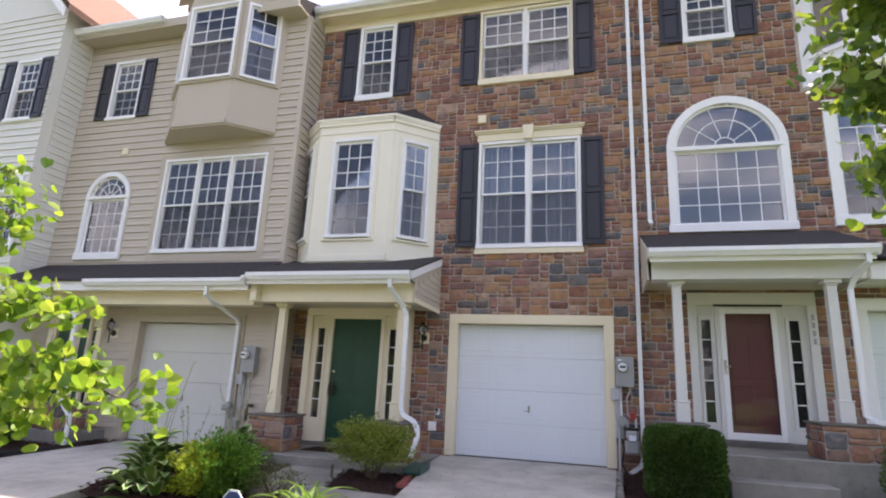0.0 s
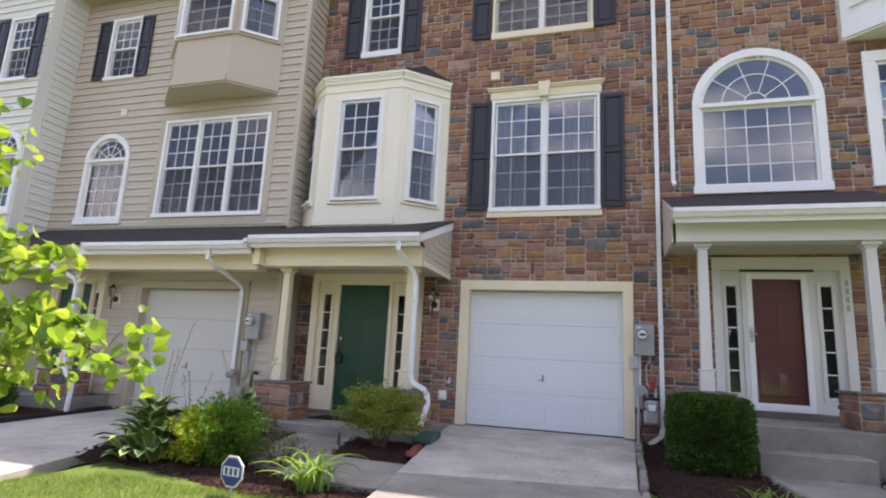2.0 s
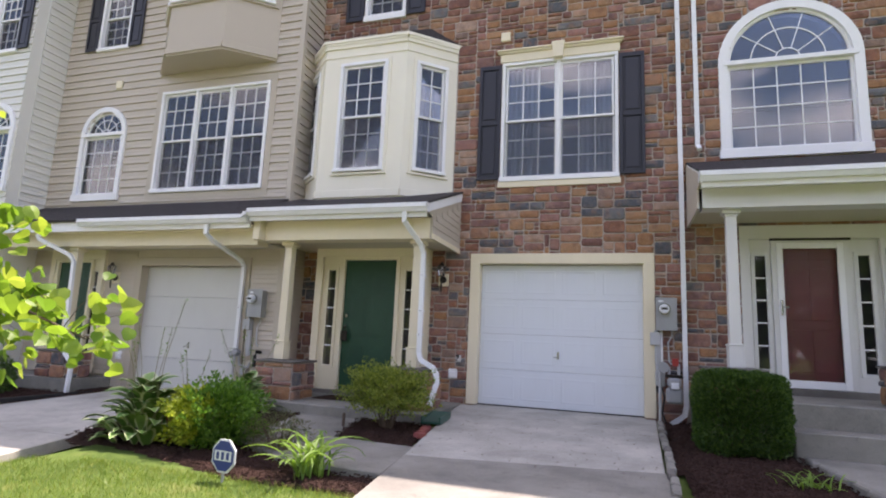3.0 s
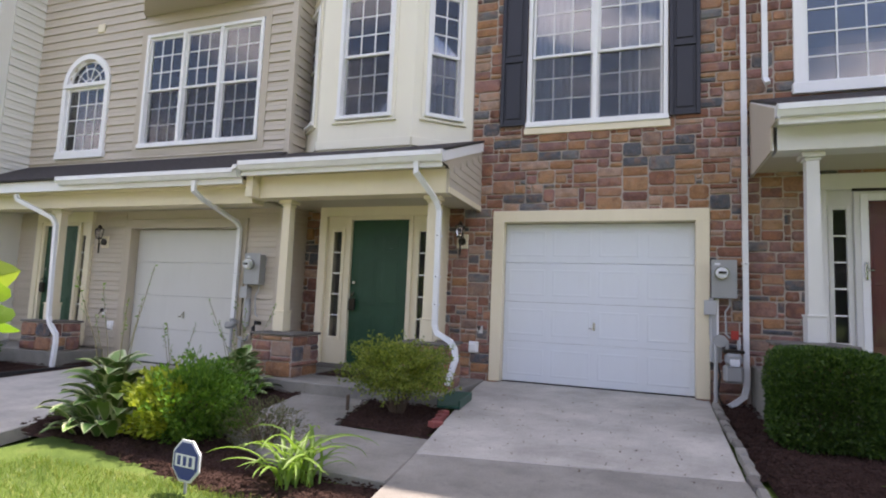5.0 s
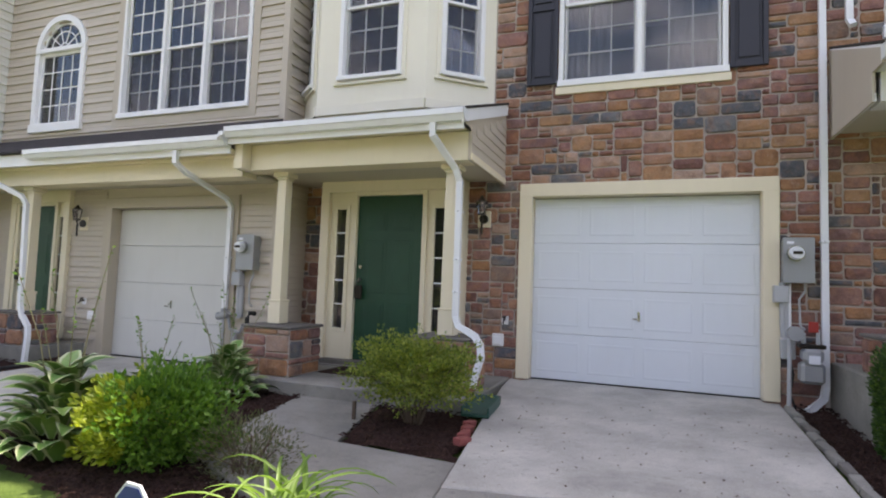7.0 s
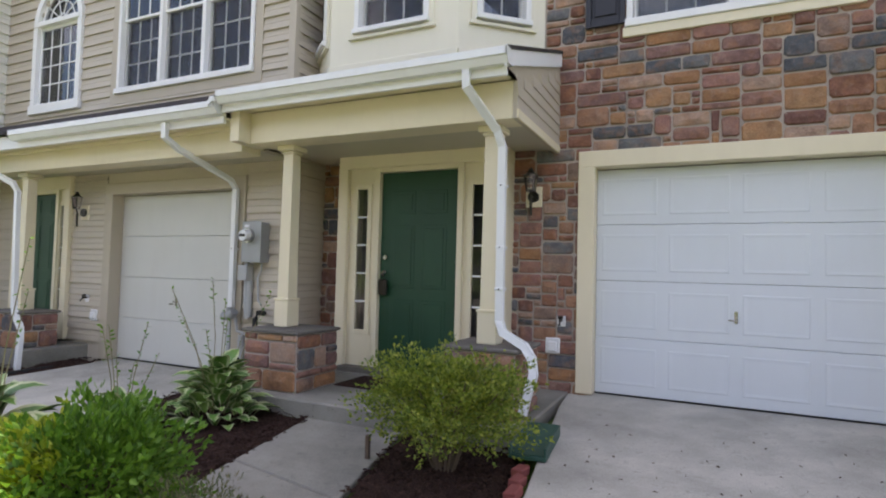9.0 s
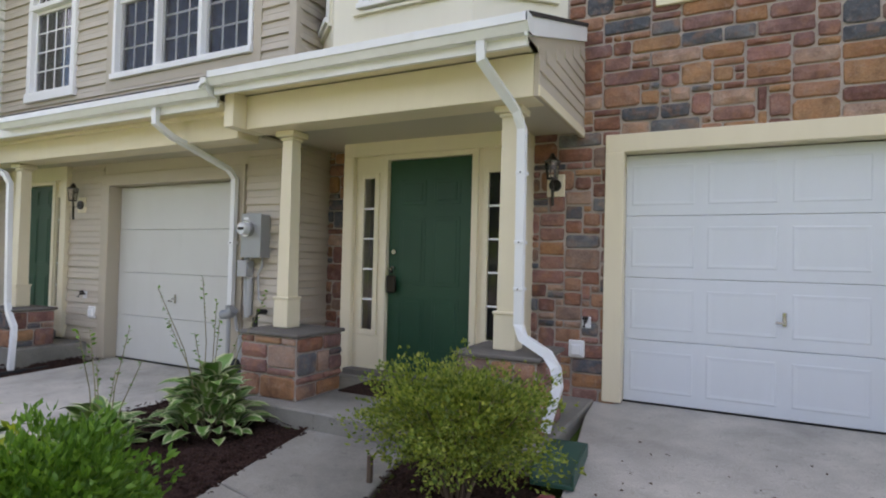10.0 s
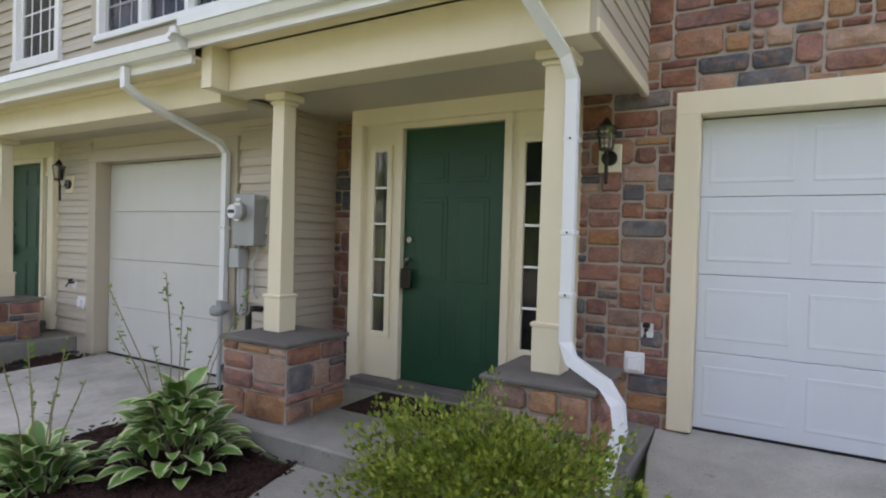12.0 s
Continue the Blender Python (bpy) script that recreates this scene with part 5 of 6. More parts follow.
lantern(pose(-0.43, -0.02, 1.84))
lantern(pose(-6.47, YB - 0.0, 1.75))
for x, y, z in ((-0.22, -0.025, 0.35), (-6.18, YB - 0.01, 0.34)):
    t_ = thing("outlet_cover", "white weatherproof outlet cover on the wall", "outlet", pose(x, y, z), "outlet covers")
    part("cover_plate", boxes((-0.07, 0.07, -0.02, 0.0, 0, 0.15), bevel=0.008), WHITE, t_)
    part("cover_lid", boxes((-0.045, 0.045, -0.045, -0.018, 0.02, 0.115), bevel=0.01), WHITE, t_)
for x, y, z in ((-0.14, -0.025, 0.66), (-6.34, YB - 0.01, 0.63)):
    t_ = thing("hose_tap", "brass garden tap on a white plate", "tap", pose(x, y, z), "garden taps")
    part("tap_plate", boxes((-0.04, 0.04, -0.012, 0, -0.05, 0.05), bevel=0.003), WHITE, t_)
    part("tap_body", tube([(0, -0.01, 0.01), (0, -0.07, 0.01), (0, -0.1, -0.03)], 0.014, sides=8), DARKM, t_)
    part("tap_handle", tube([(0, -0.05, 0.03), (0, -0.055, 0.05)], 0.026, sides=8), DARKM, t_)
for x, z in ((0.46, 5.89), (5.75, 7.3)):
    t_ = thing("wall_vent", "small square cream vent plate on the stone wall", "vent", pose(x, -0.02, z), "vent plates")
    part("vent_plate", boxes((-0.08, 0.08, -0.04, 0.0, -0.08, 0.08), bevel=0.012), CREAM, t_)
t_ = thing("wall_vent", "small tan vent plate on tan siding", "vent", pose(-7.05, YB - 0.01, 5.55), "vent plates")
part("vent_plate", boxes((-0.08, 0.08, -0.04, 0.0, -0.08, 0.08), bevel=0.012), CREAM, t_)
t_ = thing("door_mat", "dark brown doormat with a pale rim on the porch slab", "doormat", pose(-1.66, -0.7, 0.0))
part("mat", boxes((-0.42, 0.42, -0.26, 0.26, 0.002, 0.014), bevel=0.004), MULCH, t_)
t_ = thing("house_number", "dark vertical house numbers on the white door casing, unreadable", "house number", pose(5.45, -0.045, 1.9))
for k in range(4):
    part("digit_plate", boxes((-0.018, 0.018, -0.01, 0, 0.115 * k, 0.115 * k + 0.08), bevel=0.003), STEEL, t_)

# ---- splash block, edging, sign, pot ----
t_ = thing("splash_block", "dark green plastic splash block under the downspout", "splash block", pose(0.07, -1.63, -0.06, 0, 0, 5))
part("tray", boxes((-0.12, 0.12, -0.3, 0.3, 0.0, 0.025), bevel=0.004), SPLASH, t_)
for x in (-0.12, 0.105):
    part("tray_wall", boxes((x, x + 0.015, -0.3, 0.3, 0.02, 0.085), bevel=0.004), SPLASH, t_)
part("end_wall", boxes((-0.105, 0.105, 0.285, 0.3, 0.02, 0.085), bevel=0.004), SPLASH, t_)
part("tray_lid", prism([(-0.28, 0.03), (0.28, 0.085), (0.28, 0.08), (-0.28, 0.026)], "x", -0.104, 0.104), SPLASH, t_)
rng = random.Random(5)
for k in range(4):
    t_ = thing("edging_brick", "weathered red edging brick along the mulch by the driveway", "brick", pose(0.1 + 0.035 * k, -2.08 - 0.17 * k, -0.11, rng.uniform(-6, 6), rng.uniform(-8, 8), 78 + rng.uniform(-12, 12)), "edging bricks")
    part("brick_body", boxes((-0.07, 0.07, -0.035, 0.035, 0, 0.055), bevel=0.006), BRICKR, t_)
for k in range(14):
    y = -0.3 - 0.255 * k
    t_ = thing("edging_stone", "pale rough edging stone beside the driveway", "edging stone", pose(2.72 + rng.uniform(-0.012, 0.012) - 0.006 * k, y, dz(3, y) - 0.04, 0, 0, 90 + rng.uniform(-4, 4)), "edging stones")
    bm = boxes((-0.125, 0.125, -0.035, 0.035, 0.01, 0.068), bevel=0.012)
    for v in bm.verts:
        v.co += Vector([rng.uniform(-0.005, 0.005) for _ in range(3)])
    part("stone_body", bm, SLATE if k % 4 == 3 else CONC2, t_)
for k, (x0, y0, x1, y1) in enumerate(((3.95, -1.9, 4.1, -3.45), (5.02, -1.8, 5.12, -3.3))):
    for j in range(5):
        f = (j + 0.5) / 5
        t_ = thing("edging_stone", "pale rough edging stone beside the walk", "edging stone", pose(x0 + (x1 - x0) * f, y0 + (y1 - y0) * f, -0.12 - 0.03 * f, 0, 0, 94 + rng.uniform(-8, 8)), "edging stones of the walk")
        part("stone_body", boxes((-0.14, 0.14, -0.04, 0.04, 0, 0.09), bevel=0.015), CONC2, t_)
t_ = thing("garden_edging", "black plastic garden edging along the tan house bed", "garden edging", pose(-6.02, -2.1, -0.24))
part("edging_strip", boxes((-0.02, 0.02, -1.0, 0.9, 0, 0.09), bevel=0.01), BLACKR, t_)
t_ = thing("wooden_stake", "short dark wooden stake in the mulch beside the walk", "stake", pose(-0.9, -2.2, -0.14))
part("stake_body", boxes((-0.014, 0.014, -0.014, 0.014, 0, 0.16), bevel=0.003), BARK, t_)
t_ = thing("yard_sign", "small blue and white octagonal security sign on a metal stake", "yard sign", pose(-0.7, -4.55, -0.3, 0, 0, -6))
part("sign_stake", boxes((-0.012, 0.012, -0.004, 0.004, 0, 0.2), bevel=0.002), PIPE, t_)


def octagon(r, zc):
    return [(r * math.cos(math.pi * (k + 0.5) / 4), zc + 1.08 * r * math.sin(math.pi * (k + 0.5) / 4)) for k in range(8)]


part("sign_rim", prism(octagon(0.125, 0.26), "y", -0.012, 0.0), SIGNW, t_)
part("sign_face", prism(octagon(0.11, 0.26), "y", -0.018, -0.0125), BLUE, t_)
part("sign_band", boxes((-0.085, 0.085, -0.021, -0.0185, 0.225, 0.3)), SIGNW, t_)
for x in (-0.05, 0.0, 0.05):
    part("sign_mark", boxes((x - 0.013, x + 0.013, -0.024, -0.0215, 0.235, 0.29)), BLUE, t_)
t_ = thing("terracotta_pot", "narrow rusty red terracotta pot between the hosta and the shrub", "plant pot", pose(-2.06, -3.62, -0.27))
part("pot_body", tube([(0, 0, 0), (0, 0, 0.3)], 0.06, sides=16, taper=1.35), TERRA, t_)
part("pot_rim", tube([(0, 0, 0.28), (0, 0, 0.33)], 0.09, sides=16), TERRA, t_)

# fallen leaf bits on the driveway
for k in range(120):
    x, y = rng.uniform(0.3, 2.55), -rng.uniform(0.1, 1.0) ** 0.6 * 3.4
    s = rng.uniform(0.005, 0.02)
    a = rng.uniform(0, 6.3)
    t_ = thing("fallen_leaf", "tiny dried brown leaf on the concrete driveway", "fallen leaf", pose(x, y, dz(x, y) + 0.001, 0, 0, math.degrees(a)), "fallen leaves")
    part("leaf_blade", mesh_from([(-s, 0, 0), (0, -s * 0.5, 0.004), (s, 0, 0.001), (0, s * 0.5, 0.006), (0, 0, 0.009)], [(0, 1, 4), (1, 2, 4), (2, 3, 4), (3, 0, 4)], BARK), None, t_)


# ---- planting ----
def leaf_cloud(points, size, rng, up=0.5, wide=0.5, fold=0.25):
    """Verts and faces of small pointed leaves at (x, y, z, outward) places, each two folded halves."""
    verts, faces = [], []
    for p, out in points:
        d = (out + Vector((rng.gauss(0, 0.6), rng.gauss(0, 0.6), rng.gauss(up, 0.5)))).normalized()
        side = d.cross(Vector((rng.gauss(0, 1), rng.gauss(0, 1), rng.gauss(0, 1)))).normalized()
        nrm = d.cross(side)
        s = size * rng.uniform(0.65, 1.3)
        b = len(verts)
        w = side * s * wide * 0.5
        verts += [p, p + d * s * 0.45 + w + nrm * s * fold * 0.3, p + d * s, p + d * s * 0.45 - w + nrm * s * fold * 0.3, p + d * s * 0.5]
        faces += [(b, b + 1, b + 2, b + 4), (b, b + 4, b + 2, b + 3)]
    return verts, faces


def shell_points(n, rng, radii, power, lumps, inner=0.55, box=False):
    pts = []
    for _ in range(n):
        v = Vector((rng.gauss(0, 1), rng.gauss(0, 1), rng.gauss(0, 1))).normalized()
        if box:
            k = (abs(v.x) ** power + abs(v.y) ** power + abs(v.z) ** power) ** (-1 / power)
            v2 = v * k
        else:
            v2 = v
        r = inner + (1 - inner) * rng.random() ** 0.45
        r *= 1 + lumps * noise.noise(v * 2.3 + Vector((n * 0.01, 0, 0))) + lumps * 0.5 * noise.noise(v * 6)
        pts.append((Vector((v2.x * radii[0], v2.y * radii[1], v2.z * radii[2])) * r, v))
    return pts


def shrub(name, label, at, radii, leaves, size, material, seed, lumps=0.25, power=2, box=False, inner=0.5, stems=9, lift=0.0, wide=0.5, second=None):
    rng = random.Random(seed)
    t = thing(name, label, "shrub", Matrix.Translation(at))
    zc = radii[2] + lift
    bm = bmesh.new()
    for k in range(stems):
        a = 2 * math.pi * k / stems + rng.uniform(-0.3, 0.3)
        r = rng.uniform(0.35, 0.85)
        top = Vector((math.cos(a) * radii[0] * r, math.sin(a) * radii[1] * r, zc + radii[2] * rng.uniform(-0.3, 0.6)))
        tube([(0.03 * math.cos(a), 0.03 * math.sin(a), -0.03), top * 0.4 + Vector((rng.uniform(-0.04, 0.04), 0, 0.05)), top], 0.009, bm, 5, taper=0.35)
    part("stem_tangle", bm, BARK, t, kind="stuff")
    pts = [(p + Vector((0, 0, zc)), v) for p, v in shell_points(leaves, rng, radii, power, lumps, inner, box)]
    pts = [(p, v) for p, v in pts if p.z > 0.01]
    if second:
        mat2, test = second
        a = [q for q in pts if test(q[0])]
        b = [q for q in pts if not test(q[0])]
        v, f = leaf_cloud(a, size * 1.2, rng, wide=wide)
        part("sun_painted_foliage", mesh_from(v, f, mat2), None, t, "foliage with sunlight painted in as yellow-green", kind="stuff")
        pts = b
    v, f = leaf_cloud(pts, size, rng, wide=wide)
    part("foliage", mesh_from(v, f, material), None, t, kind="stuff")
    return t


shrub("azalea", "loose olive-green azalea bush in the mulch bed beside the walk", (-0.33, -2.22, -0.14), (0.5, 0.42, 0.27), 18000, 0.026, LEAF_AZ, 1, 0.85, inner=0.3, stems=20, lift=0.2, wide=0.6)
shrub("clipped_hedge", "dense dark green clipped boxwood hedge in reddish mulch", (3.4, -1.8, -0.12), (0.43, 0.34, 0.405), 36000, 0.03, LEAF_HG, 2, 0.07, 6, True, 0.6, 8, 0.05, wide=0.6)
# sun on the bush's left front is painted with yellower leaves
shrub("barberry_bush", "feathery green bush by the hostas, its sunlit side painted gold", (-1.56, -3.62, -0.26), (0.43, 0.42, 0.34), 9500, 0.046, LEAF_GR, 3, 0.6, inner=0.35, stems=14,
      second=(LEAF_SUNLIT, lambda p: -0.85 * p.x - 0.5 * p.y + 0.25 * noise.noise(p * 6) > 0.16))
shrub("lavender_clump", "thin dusky clump behind the daylily", (-0.85, -3.62, -0.24), (0.36, 0.28, 0.22), 2600, 0.03, LEAF_DIM, 4, 0.3, inner=0.1, stems=22, wide=0.25)
shrub("evergreen_shrub", "dark green shrub before the tan house porch", (-7.4, -2.1, -0.4), (0.62, 0.5, 0.42), 9000, 0.04, LEAF_HG, 5, 0.2, inner=0.5)
shrub("evergreen_shrub", "dark green shrub beside the far stone pier", (5.7, -2.1, -0.12), (0.42, 0.42, 0.5), 8000, 0.032, LEAF_HG, 6, 0.2, inner=0.5)


def ribbon(length, width, rise, droop, n=6, point=1.4, cup=0.25, base=0.05):
    """A leaf blade along +x: verts, faces, uvs; it rises, then bends down."""
    verts, uvs, faces = [], [], []
    pos, ang = Vector((0, 0, 0)), rise
    for i in range(n + 1):
        f = i / n
        w = width * 0.5 * (math.sin(math.pi * min(1, f * 0.96 + base)) ** (1 / point) if i < n else 0.02)
        for s, u in ((-1, 0), (-0.5, 0.25), (0, 0.5), (0.5, 0.75), (1, 1)):
            verts.append(pos + Vector((0, s * w, abs(s) * w * cup)))
            uvs.append((u, f))
        pos = pos + Vector((math.cos(ang), 0, math.sin(ang))) * length / n
        ang -= droop / n
    for i in range(n):
        for c in range(4):
            a = i * 5 + c
            faces.append((a, a + 1, a + 6, a + 5))
    return verts, faces, uvs


def ribbon_mesh(material, *args, **kw):
    v, f, uv = ribbon(*args, **kw)
    me = mesh_from(v, f, material)
    lay = me.uv_layers.new(name="uv")
    for loop in me.loops:
        lay.data[loop.index].uv = uv[loop.vertex_index]
    me.polygons.foreach_set("use_smooth", [True] * len(me.polygons))
    return me


hosta_meshes = [ribbon_mesh(HOSTA, 0.3, 0.13, 0.95, 1.5), ribbon_mesh(HOSTA, 0.36, 0.14, 1.15, 1.9), ribbon_mesh(HOSTA, 0.26, 0.12, 0.6, 1.2), ribbon_mesh(HOSTA, 0.33, 0.15, 1.3, 1.6)]


def hosta(at, spread, count, seed, stalks, label):
    rng = random.Random(seed)
    t = thing("hosta", label, "plant", Matrix.Translation(at))
    for k in range(count):
        a = k * 2.39996
        f = (k + 0.5) / count
        r = 0.02 + 0.2 * spread * f
        lean = rng.uniform(-8, 8) + 14 * (1 - f)
        ob = part("leaf", hosta_meshes[rng.randrange(4)], None, t)
        s = spread * rng.uniform(0.5, 0.85)
        ob.matrix_basis = pose(math.cos(a) * r, math.sin(a) * r, 0.03 + 0.3 * (1 - f) * spread, rng.uniform(-14, 14), -lean, math.degrees(a) + rng.uniform(-14, 14)) @ Matrix.Diagonal((s, s, s, 1))
    for k in range(stalks):
        a, h = rng.uniform(0, 6.3), rng.uniform(0.6, 1.0) * spread
        l = rng.uniform(0.05, 0.4)
        p = [(0.05 * math.cos(a), 0.05 * math.sin(a), 0.1), (l * 0.5 * math.cos(a), l * 0.5 * math.sin(a), h * 0.6), (l * math.cos(a), l * math.sin(a), h)]
        st = part("flower_stalk", tube(p, 0.005, sides=5, taper=0.5), STALK, t, "thin seeding flower stalk")
        pts = [(Vector(p[2]) * (0.75 + 0.25 * q / 9) + Vector((0, 0, 0)), Vector((rng.gauss(0, 1), rng.gauss(0, 1), 0))) for q in range(10)]
        v, f = leaf_cloud(pts, 0.035, rng)
        part("seed_pod", mesh_from(v, f, LEAF_GR), None, st, kind="stuff")
    return t


hosta((-2.48, -1.98, -0.2), 1.2, 120, 1, 8, "green cream-rimmed hosta with tall stalks beside the stone pier")
hosta((-2.86, -2.55, -0.35), 1.05, 90, 2, 6, "green hosta with cream leaf rims by the concrete driveway")
hosta((-2.4, -3.66, -0.27), 1.5, 130, 3, 6, "large sunlit variegated hosta at the lawn edge")
t_ = thing("daylily", "bright green arching daylily clump in the mulch beside the walk", "plant", Matrix.Translation((-0.15, -4.16, -0.24)))
dl = [ribbon_mesh(LEAF_DL, 0.62, 0.026, 1.35, 1.9, n=9, point=3, cup=0.5), ribbon_mesh(LEAF_DL, 0.75, 0.024, 1.25, 2.3, n=9, point=3, cup=0.5), ribbon_mesh(LEAF_DL, 0.5, 0.026, 1.1, 1.5, n=9, point=3, cup=0.5)]
rng = random.Random(8)
for k in range(60):
    ob = part("blade", dl[k % 3], None, t_)
    s = rng.uniform(0.6, 1.05)
    ob.matrix_basis = pose(rng.gauss(0, 0.06), rng.gauss(0, 0.06), 0, rng.uniform(-12, 12), rng.uniform(-26, 4), rng.uniform(0, 360)) @ Matrix.Diagonal((s, s, s, 1))
t_ = thing("grass_clump", "small spiky yellow-green grass clump by the hedge", "plant", Matrix.Translation((3.7, -3.0, -0.16)))
for k in range(44):
    ob = part("blade", dl[2], None, t_)
    s = rng.uniform(0.35, 0.6)
    ob.matrix_basis = pose(rng.gauss(0, 0.08), rng.gauss(0, 0.06), 0, rng.uniform(-12, 12), rng.uniform(-24, 5), rng.uniform(0, 360)) @ Matrix.Diagonal((s, s, s, 1))

# lawn blades
gv, gf = [], []
rng = random.Random(12)
for _ in range(30000):
    x, y = rng.uniform(-3.1, 1.0), -4.45 - rng.random() ** 1.3 * 3.2
    if x > 0.55 + 0.15 * (-4.3 - y) or (x < -2.2 and y > -4.6):
        continue
    p = Vector((x, y, gz(x, y) - 0.003))
    a, h = rng.uniform(0, 6.3), rng.uniform(0.02, 0.055)
    w = Vector((math.cos(a), math.sin(a), 0)) * 0.0028
    tip = p + Vector((rng.gauss(0, 0.4) * h, rng.gauss(0, 0.4) * h, h))
    b = len(gv)
    gv += [p - w, p + w, tip]
    gf.append((b, b + 1, b + 2))
tagged(new("grass", mesh_from(gv, gf, GRASS)), "short patchy lawn grass, partly yellowed", kind="stuff")


# ---- trees ----
def heart_leaf(verts, faces, p, d, side, s):
    """A heart-shaped leaf of eight triangles, hanging from p along d."""
    nrm = d.cross(side)
    shape = [(0.0, 0.0), (-0.06, 0.28), (0.15, 0.52), (0.5, 0.5), (0.8, 0.25), (1.0, 0.0), (0.8, -0.25), (0.5, -0.5), (0.15, -0.52), (-0.06, -0.28)]
    b = len(verts)
    verts.append(p + d * s * 0.45 - nrm * s * 0.06)
    for u, v in shape:
        verts.append(p + d * s * u + side * s * v + nrm * s * abs(v) * 0.25)
    n = len(shape)
    for i in range(n):
        faces.append((b, b + 1 + i, b + 1 + (i + 1) % n))


def young_tree(at, label, trunk, limbs, leaf, per_m, seed, spread, material):
    """A tree with a tapered trunk and limbs given as point lists; leaves hang from twigs along the outer part of each limb."""
    rng = random.Random(seed)
    t = thing("tree", label, "tree", Matrix.Translation(at))
    o = Vector(at)
    part("trunk", tube([Vector(p) - o for p in trunk], 0.06, sides=10, taper=0.5), BARK, t)
    verts, faces, tw = [], [], bmesh.new()
    for pts in limbs:
        pts = [Vector(p) - o for p in pts]
        part("limb", tube(pts, 0.018, sides=7, taper=0.25), BARK, t)
        for a, b in zip(pts, pts[1:]):
            l = (b - a).length
            for k in range(int(l * per_m)):
                f = rng.random()
                base = a + (b - a) * f
                q = base + Vector((rng.gauss(0, spread), rng.gauss(0, spread), rng.gauss(0, spread * 0.7)))
                if k % 3 == 0:
                    tube([base, (base + q) / 2 + Vector((0, 0, 0.02)), q], 0.003, tw, 4, taper=0.5)
                for _ in range(3):
                    d = Vector((rng.gauss(0, 0.7), rng.gauss(0, 0.7), -0.55 + rng.gauss(0, 0.45))).normalized()
                    side = d.cross(Vector((rng.gauss(0, 1), rng.gauss(0, 1), rng.gauss(0, 1)))).normalized()
                    heart_leaf(verts, faces, q + Vector([rng.gauss(0, 0.05) for _ in range(3)]), d, side, leaf * rng.uniform(0.6, 1.25))
    part("twig_tangle", tw, BARK, t, kind="stuff")
    part("crown", mesh_from(verts, faces, material), None, t, kind="stuff")
    return t


young_tree((-3.06, -6.5, -0.30), "young tree with large sunlit heart-shaped leaves on the lawn", [(-3.06, -6.5, -0.35), (-3.06, -6.48, 0.49), (-3.01, -6.45, 1.29), (-2.96, -6.4, 2.09), (-2.86, -6.35, 2.79)],
           [[(-3.04, -6.47, 0.69), (-2.16, -6.3, 1.04), (-1.36, -6.15, 1.09), (-0.86, -6.15, 0.99), (-0.42, -6.13, 0.85)], [(-3.01, -6.45, 1.19), (-2.26, -6.2, 1.49), (-1.56, -6.15, 1.54), (-1.14, -6.15, 1.54)],
            [(-2.98, -6.4, 1.79), (-2.36, -6.3, 2.09), (-1.86, -6.1, 2.29)], [(-3.02, -6.45, 0.99), (-2.36, -6.0, 0.89), (-1.76, -6.05, 0.79), (-1.31, -6.1, 0.79)], [(-2.96, -6.4, 2.09), (-2.66, -6.2, 2.49), (-2.26, -6.0, 2.69)],
            [(-3.02, -6.45, 1.29), (-3.56, -6.7, 1.69), (-4.16, -6.8, 1.89)]], 0.085, 75, 3, 0.12, LEAF_TR)
young_tree((4.63, -6.2, -0.30), "young tree with sunlit green leaves beside the driveway", [(4.76, -6.2, -0.35), (4.76, -6.2, 1.12), (4.71, -6.2, 2.32), (4.66, -6.2, 3.52), (4.56, -6.2, 4.72)],
           [[(4.74, -6.2, 1.82), (4.36, -6.25, 2.07), (3.91, -6.3, 2.17)], [(4.71, -6.2, 2.12), (4.26, -6.25, 2.52), (3.71, -6.35, 2.67)], [(4.68, -6.2, 2.62), (4.26, -6.3, 3.02), (3.76, -6.35, 3.12)],
            [(4.66, -6.2, 3.02), (4.26, -6.2, 3.52), (3.81, -6.3, 3.62)], [(4.66, -6.2, 3.32), (4.36, -6.2, 3.92), (3.86, -6.2, 4.22)], [(4.71, -6.2, 2.32), (4.46, -6.1, 2.32), (4.06, -6.15, 2.42)]], 0.06, 330, 7, 0.12, LEAF_TD)

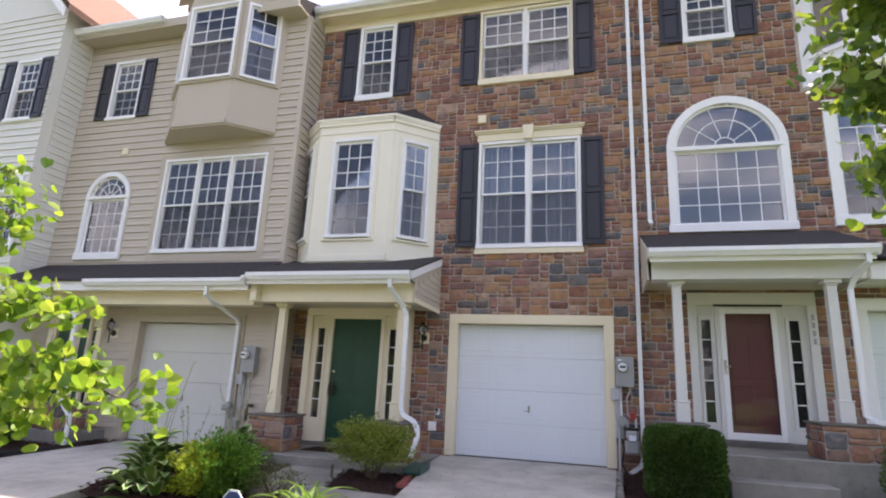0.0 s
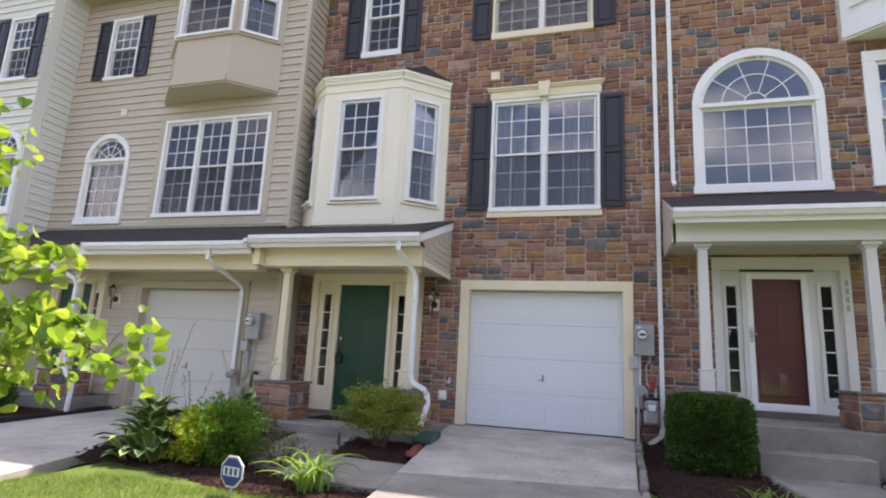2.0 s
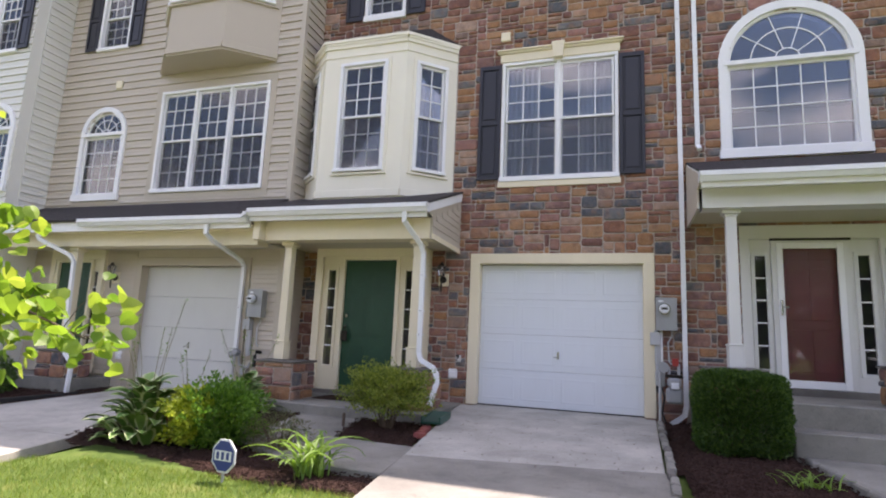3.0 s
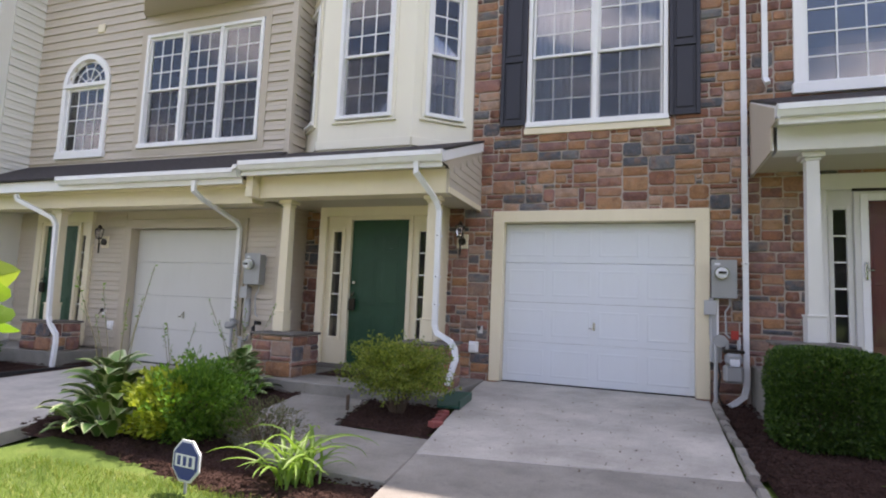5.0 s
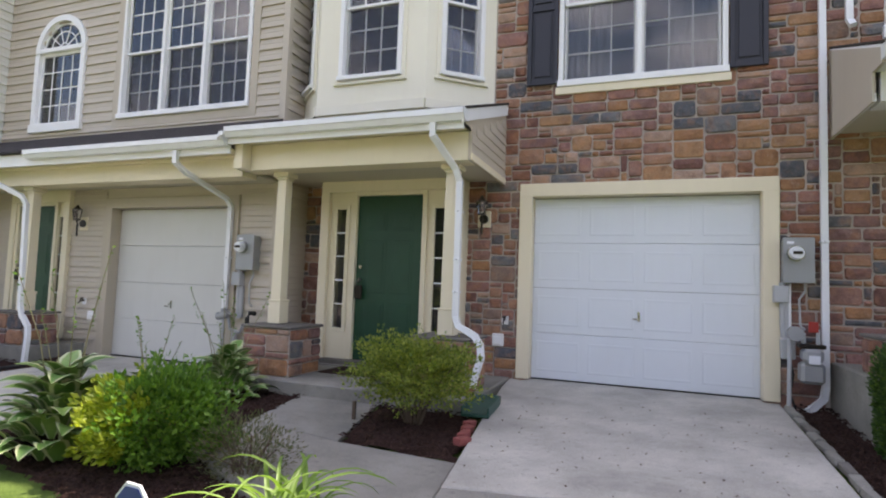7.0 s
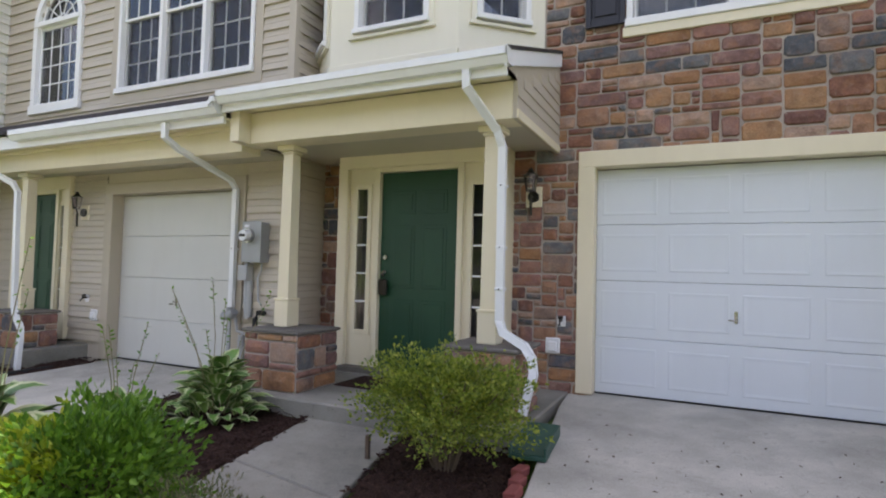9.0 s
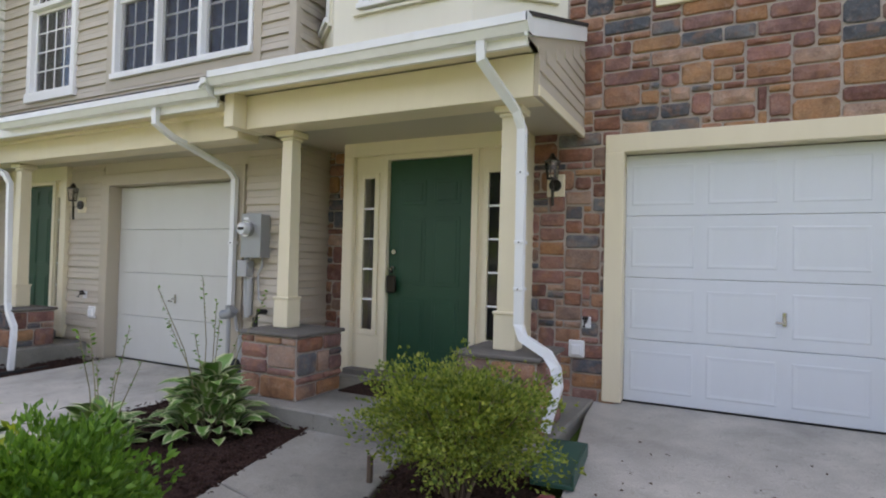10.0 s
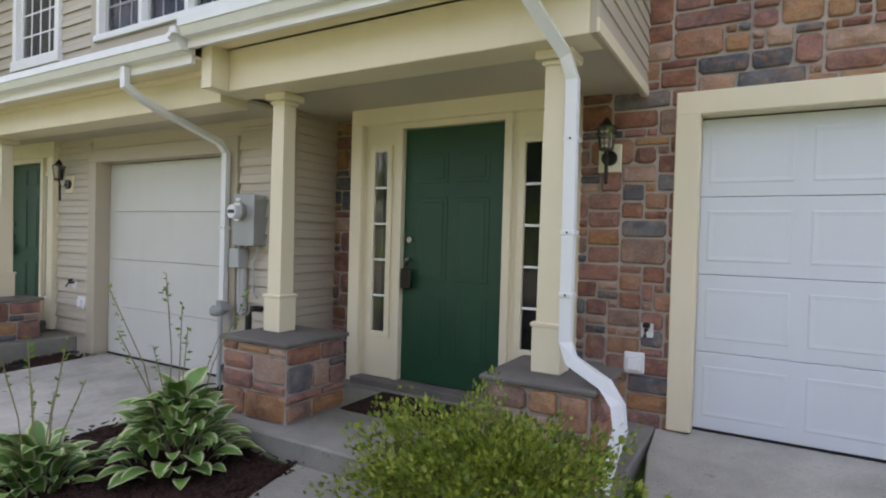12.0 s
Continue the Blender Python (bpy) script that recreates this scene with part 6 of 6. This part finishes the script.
# trees across the street, which the panes mirror
for k, (x, y, h, r) in enumerate(((-26, -40, 9, 4.5), (-14, -36, 11, 5), (-4, -38, 8, 4.2), (4, -36, 10.5, 4.6), (15, -37, 9, 4.6), (24, -40, 11, 5.5), (36, -42, 10, 5))):
    rng = random.Random(100 + k)
    t_ = thing("tree", "tall leafy tree across the street", "tree", Matrix.Translation((x, y, -0.6)), "trees across the street")
    part("trunk", tube([(0, 0, 0), (0.1, 0, h * 0.4), (0, 0.1, h * 0.8)], 0.28, sides=9, taper=0.3), BARK, t_)
    for j in range(5):
        a = j * 1.3
        part("limb", tube([(0, 0, h * 0.35), (math.cos(a) * r * 0.4, math.sin(a) * r * 0.4, h * 0.55), (math.cos(a) * r * 0.7, math.sin(a) * r * 0.7, h * 0.7)], 0.12, sides=6, taper=0.3), BARK, t_)
    pts = [(p + Vector((0, 0, h * 0.6)), v) for p, v in shell_points(3200, rng, (r, r, h * 0.45), 2, 0.5, 0.3)]
    v, f = leaf_cloud(pts, 0.75, rng, wide=0.9)
    part("crown", mesh_from(v, f, LEAF_HG), None, t_, kind="stuff")
structure("street", boxes((-80, 80, -27, -13, -0.7, -0.505)), SLATE, "grey asphalt street")

# ---- stones and boards, last ----
SIGHT = [(WIN_LO[0] - 0.02, WIN_LO[1] + 0.02, WIN_LO[2] - 0.1, WIN_LO[3] + 0.2)] + stone_holes[1:9]
lay_stones(wall_stone, Matrix(), XL + 0.0, XR, -0.3, 8.21, stone_holes + [(3.13, 5.8, -0.5, 0.4), (-3.0, -0.37, 3.1, 5.86), (5.7, 8.6, 5.93, 8.3)], ARC, near=(-0.85, 3.3, -0.3, 3.9), seed=7)
hb2 = hb + [(-3.62, -3.4, 3.19, 3.21)]
siding(wall_tan, Matrix.Translation((0, YB, 0)), -8.56, -3.07, 3.0, 8.19, [TRI, LARC, LUP, (-6.05, -3.5, 5.63, 8.9)], AB)
siding(wall_tan, Matrix.Translation((0, YB, 0)), -3.59, -3.07, -0.28, 2.22, [])
siding(wall_tan, Matrix.Translation((0, YB, 0)), -6.8, -6.04, 0.06, 2.25, [])
siding(wall_tan, Matrix.Translation((0, YB, 0)), -8.55, -8.06, 0.04, 2.25, [])
siding(wall_tan, Matrix.Translation((-2.998, YB, 0)) @ Matrix.Rotation(math.pi / 2, 4, "Z"), 0.03, 0.6, 0.0, 2.35, [])
siding(wall_tan, Matrix.Translation((-2.998, YB, 0)) @ Matrix.Rotation(math.pi / 2, 4, "Z"), 0.03, 0.6, 3.1, 8.19, [])
siding(wall_pale, Matrix.Translation((-8.558, YD, 0)) @ Matrix.Rotation(math.pi / 2, 4, "Z"), 0.0, YB - YD, 2.4, 8.6, [], (), 0.152, VINYL_W)
siding(wall_pale, Matrix.Translation((0, YD - 0.2, 0)), -11.5, -8.56, 2.4, 8.7, [DW, DA], ((-9.15, 0.45, 4.5),), 0.152, VINYL_W)
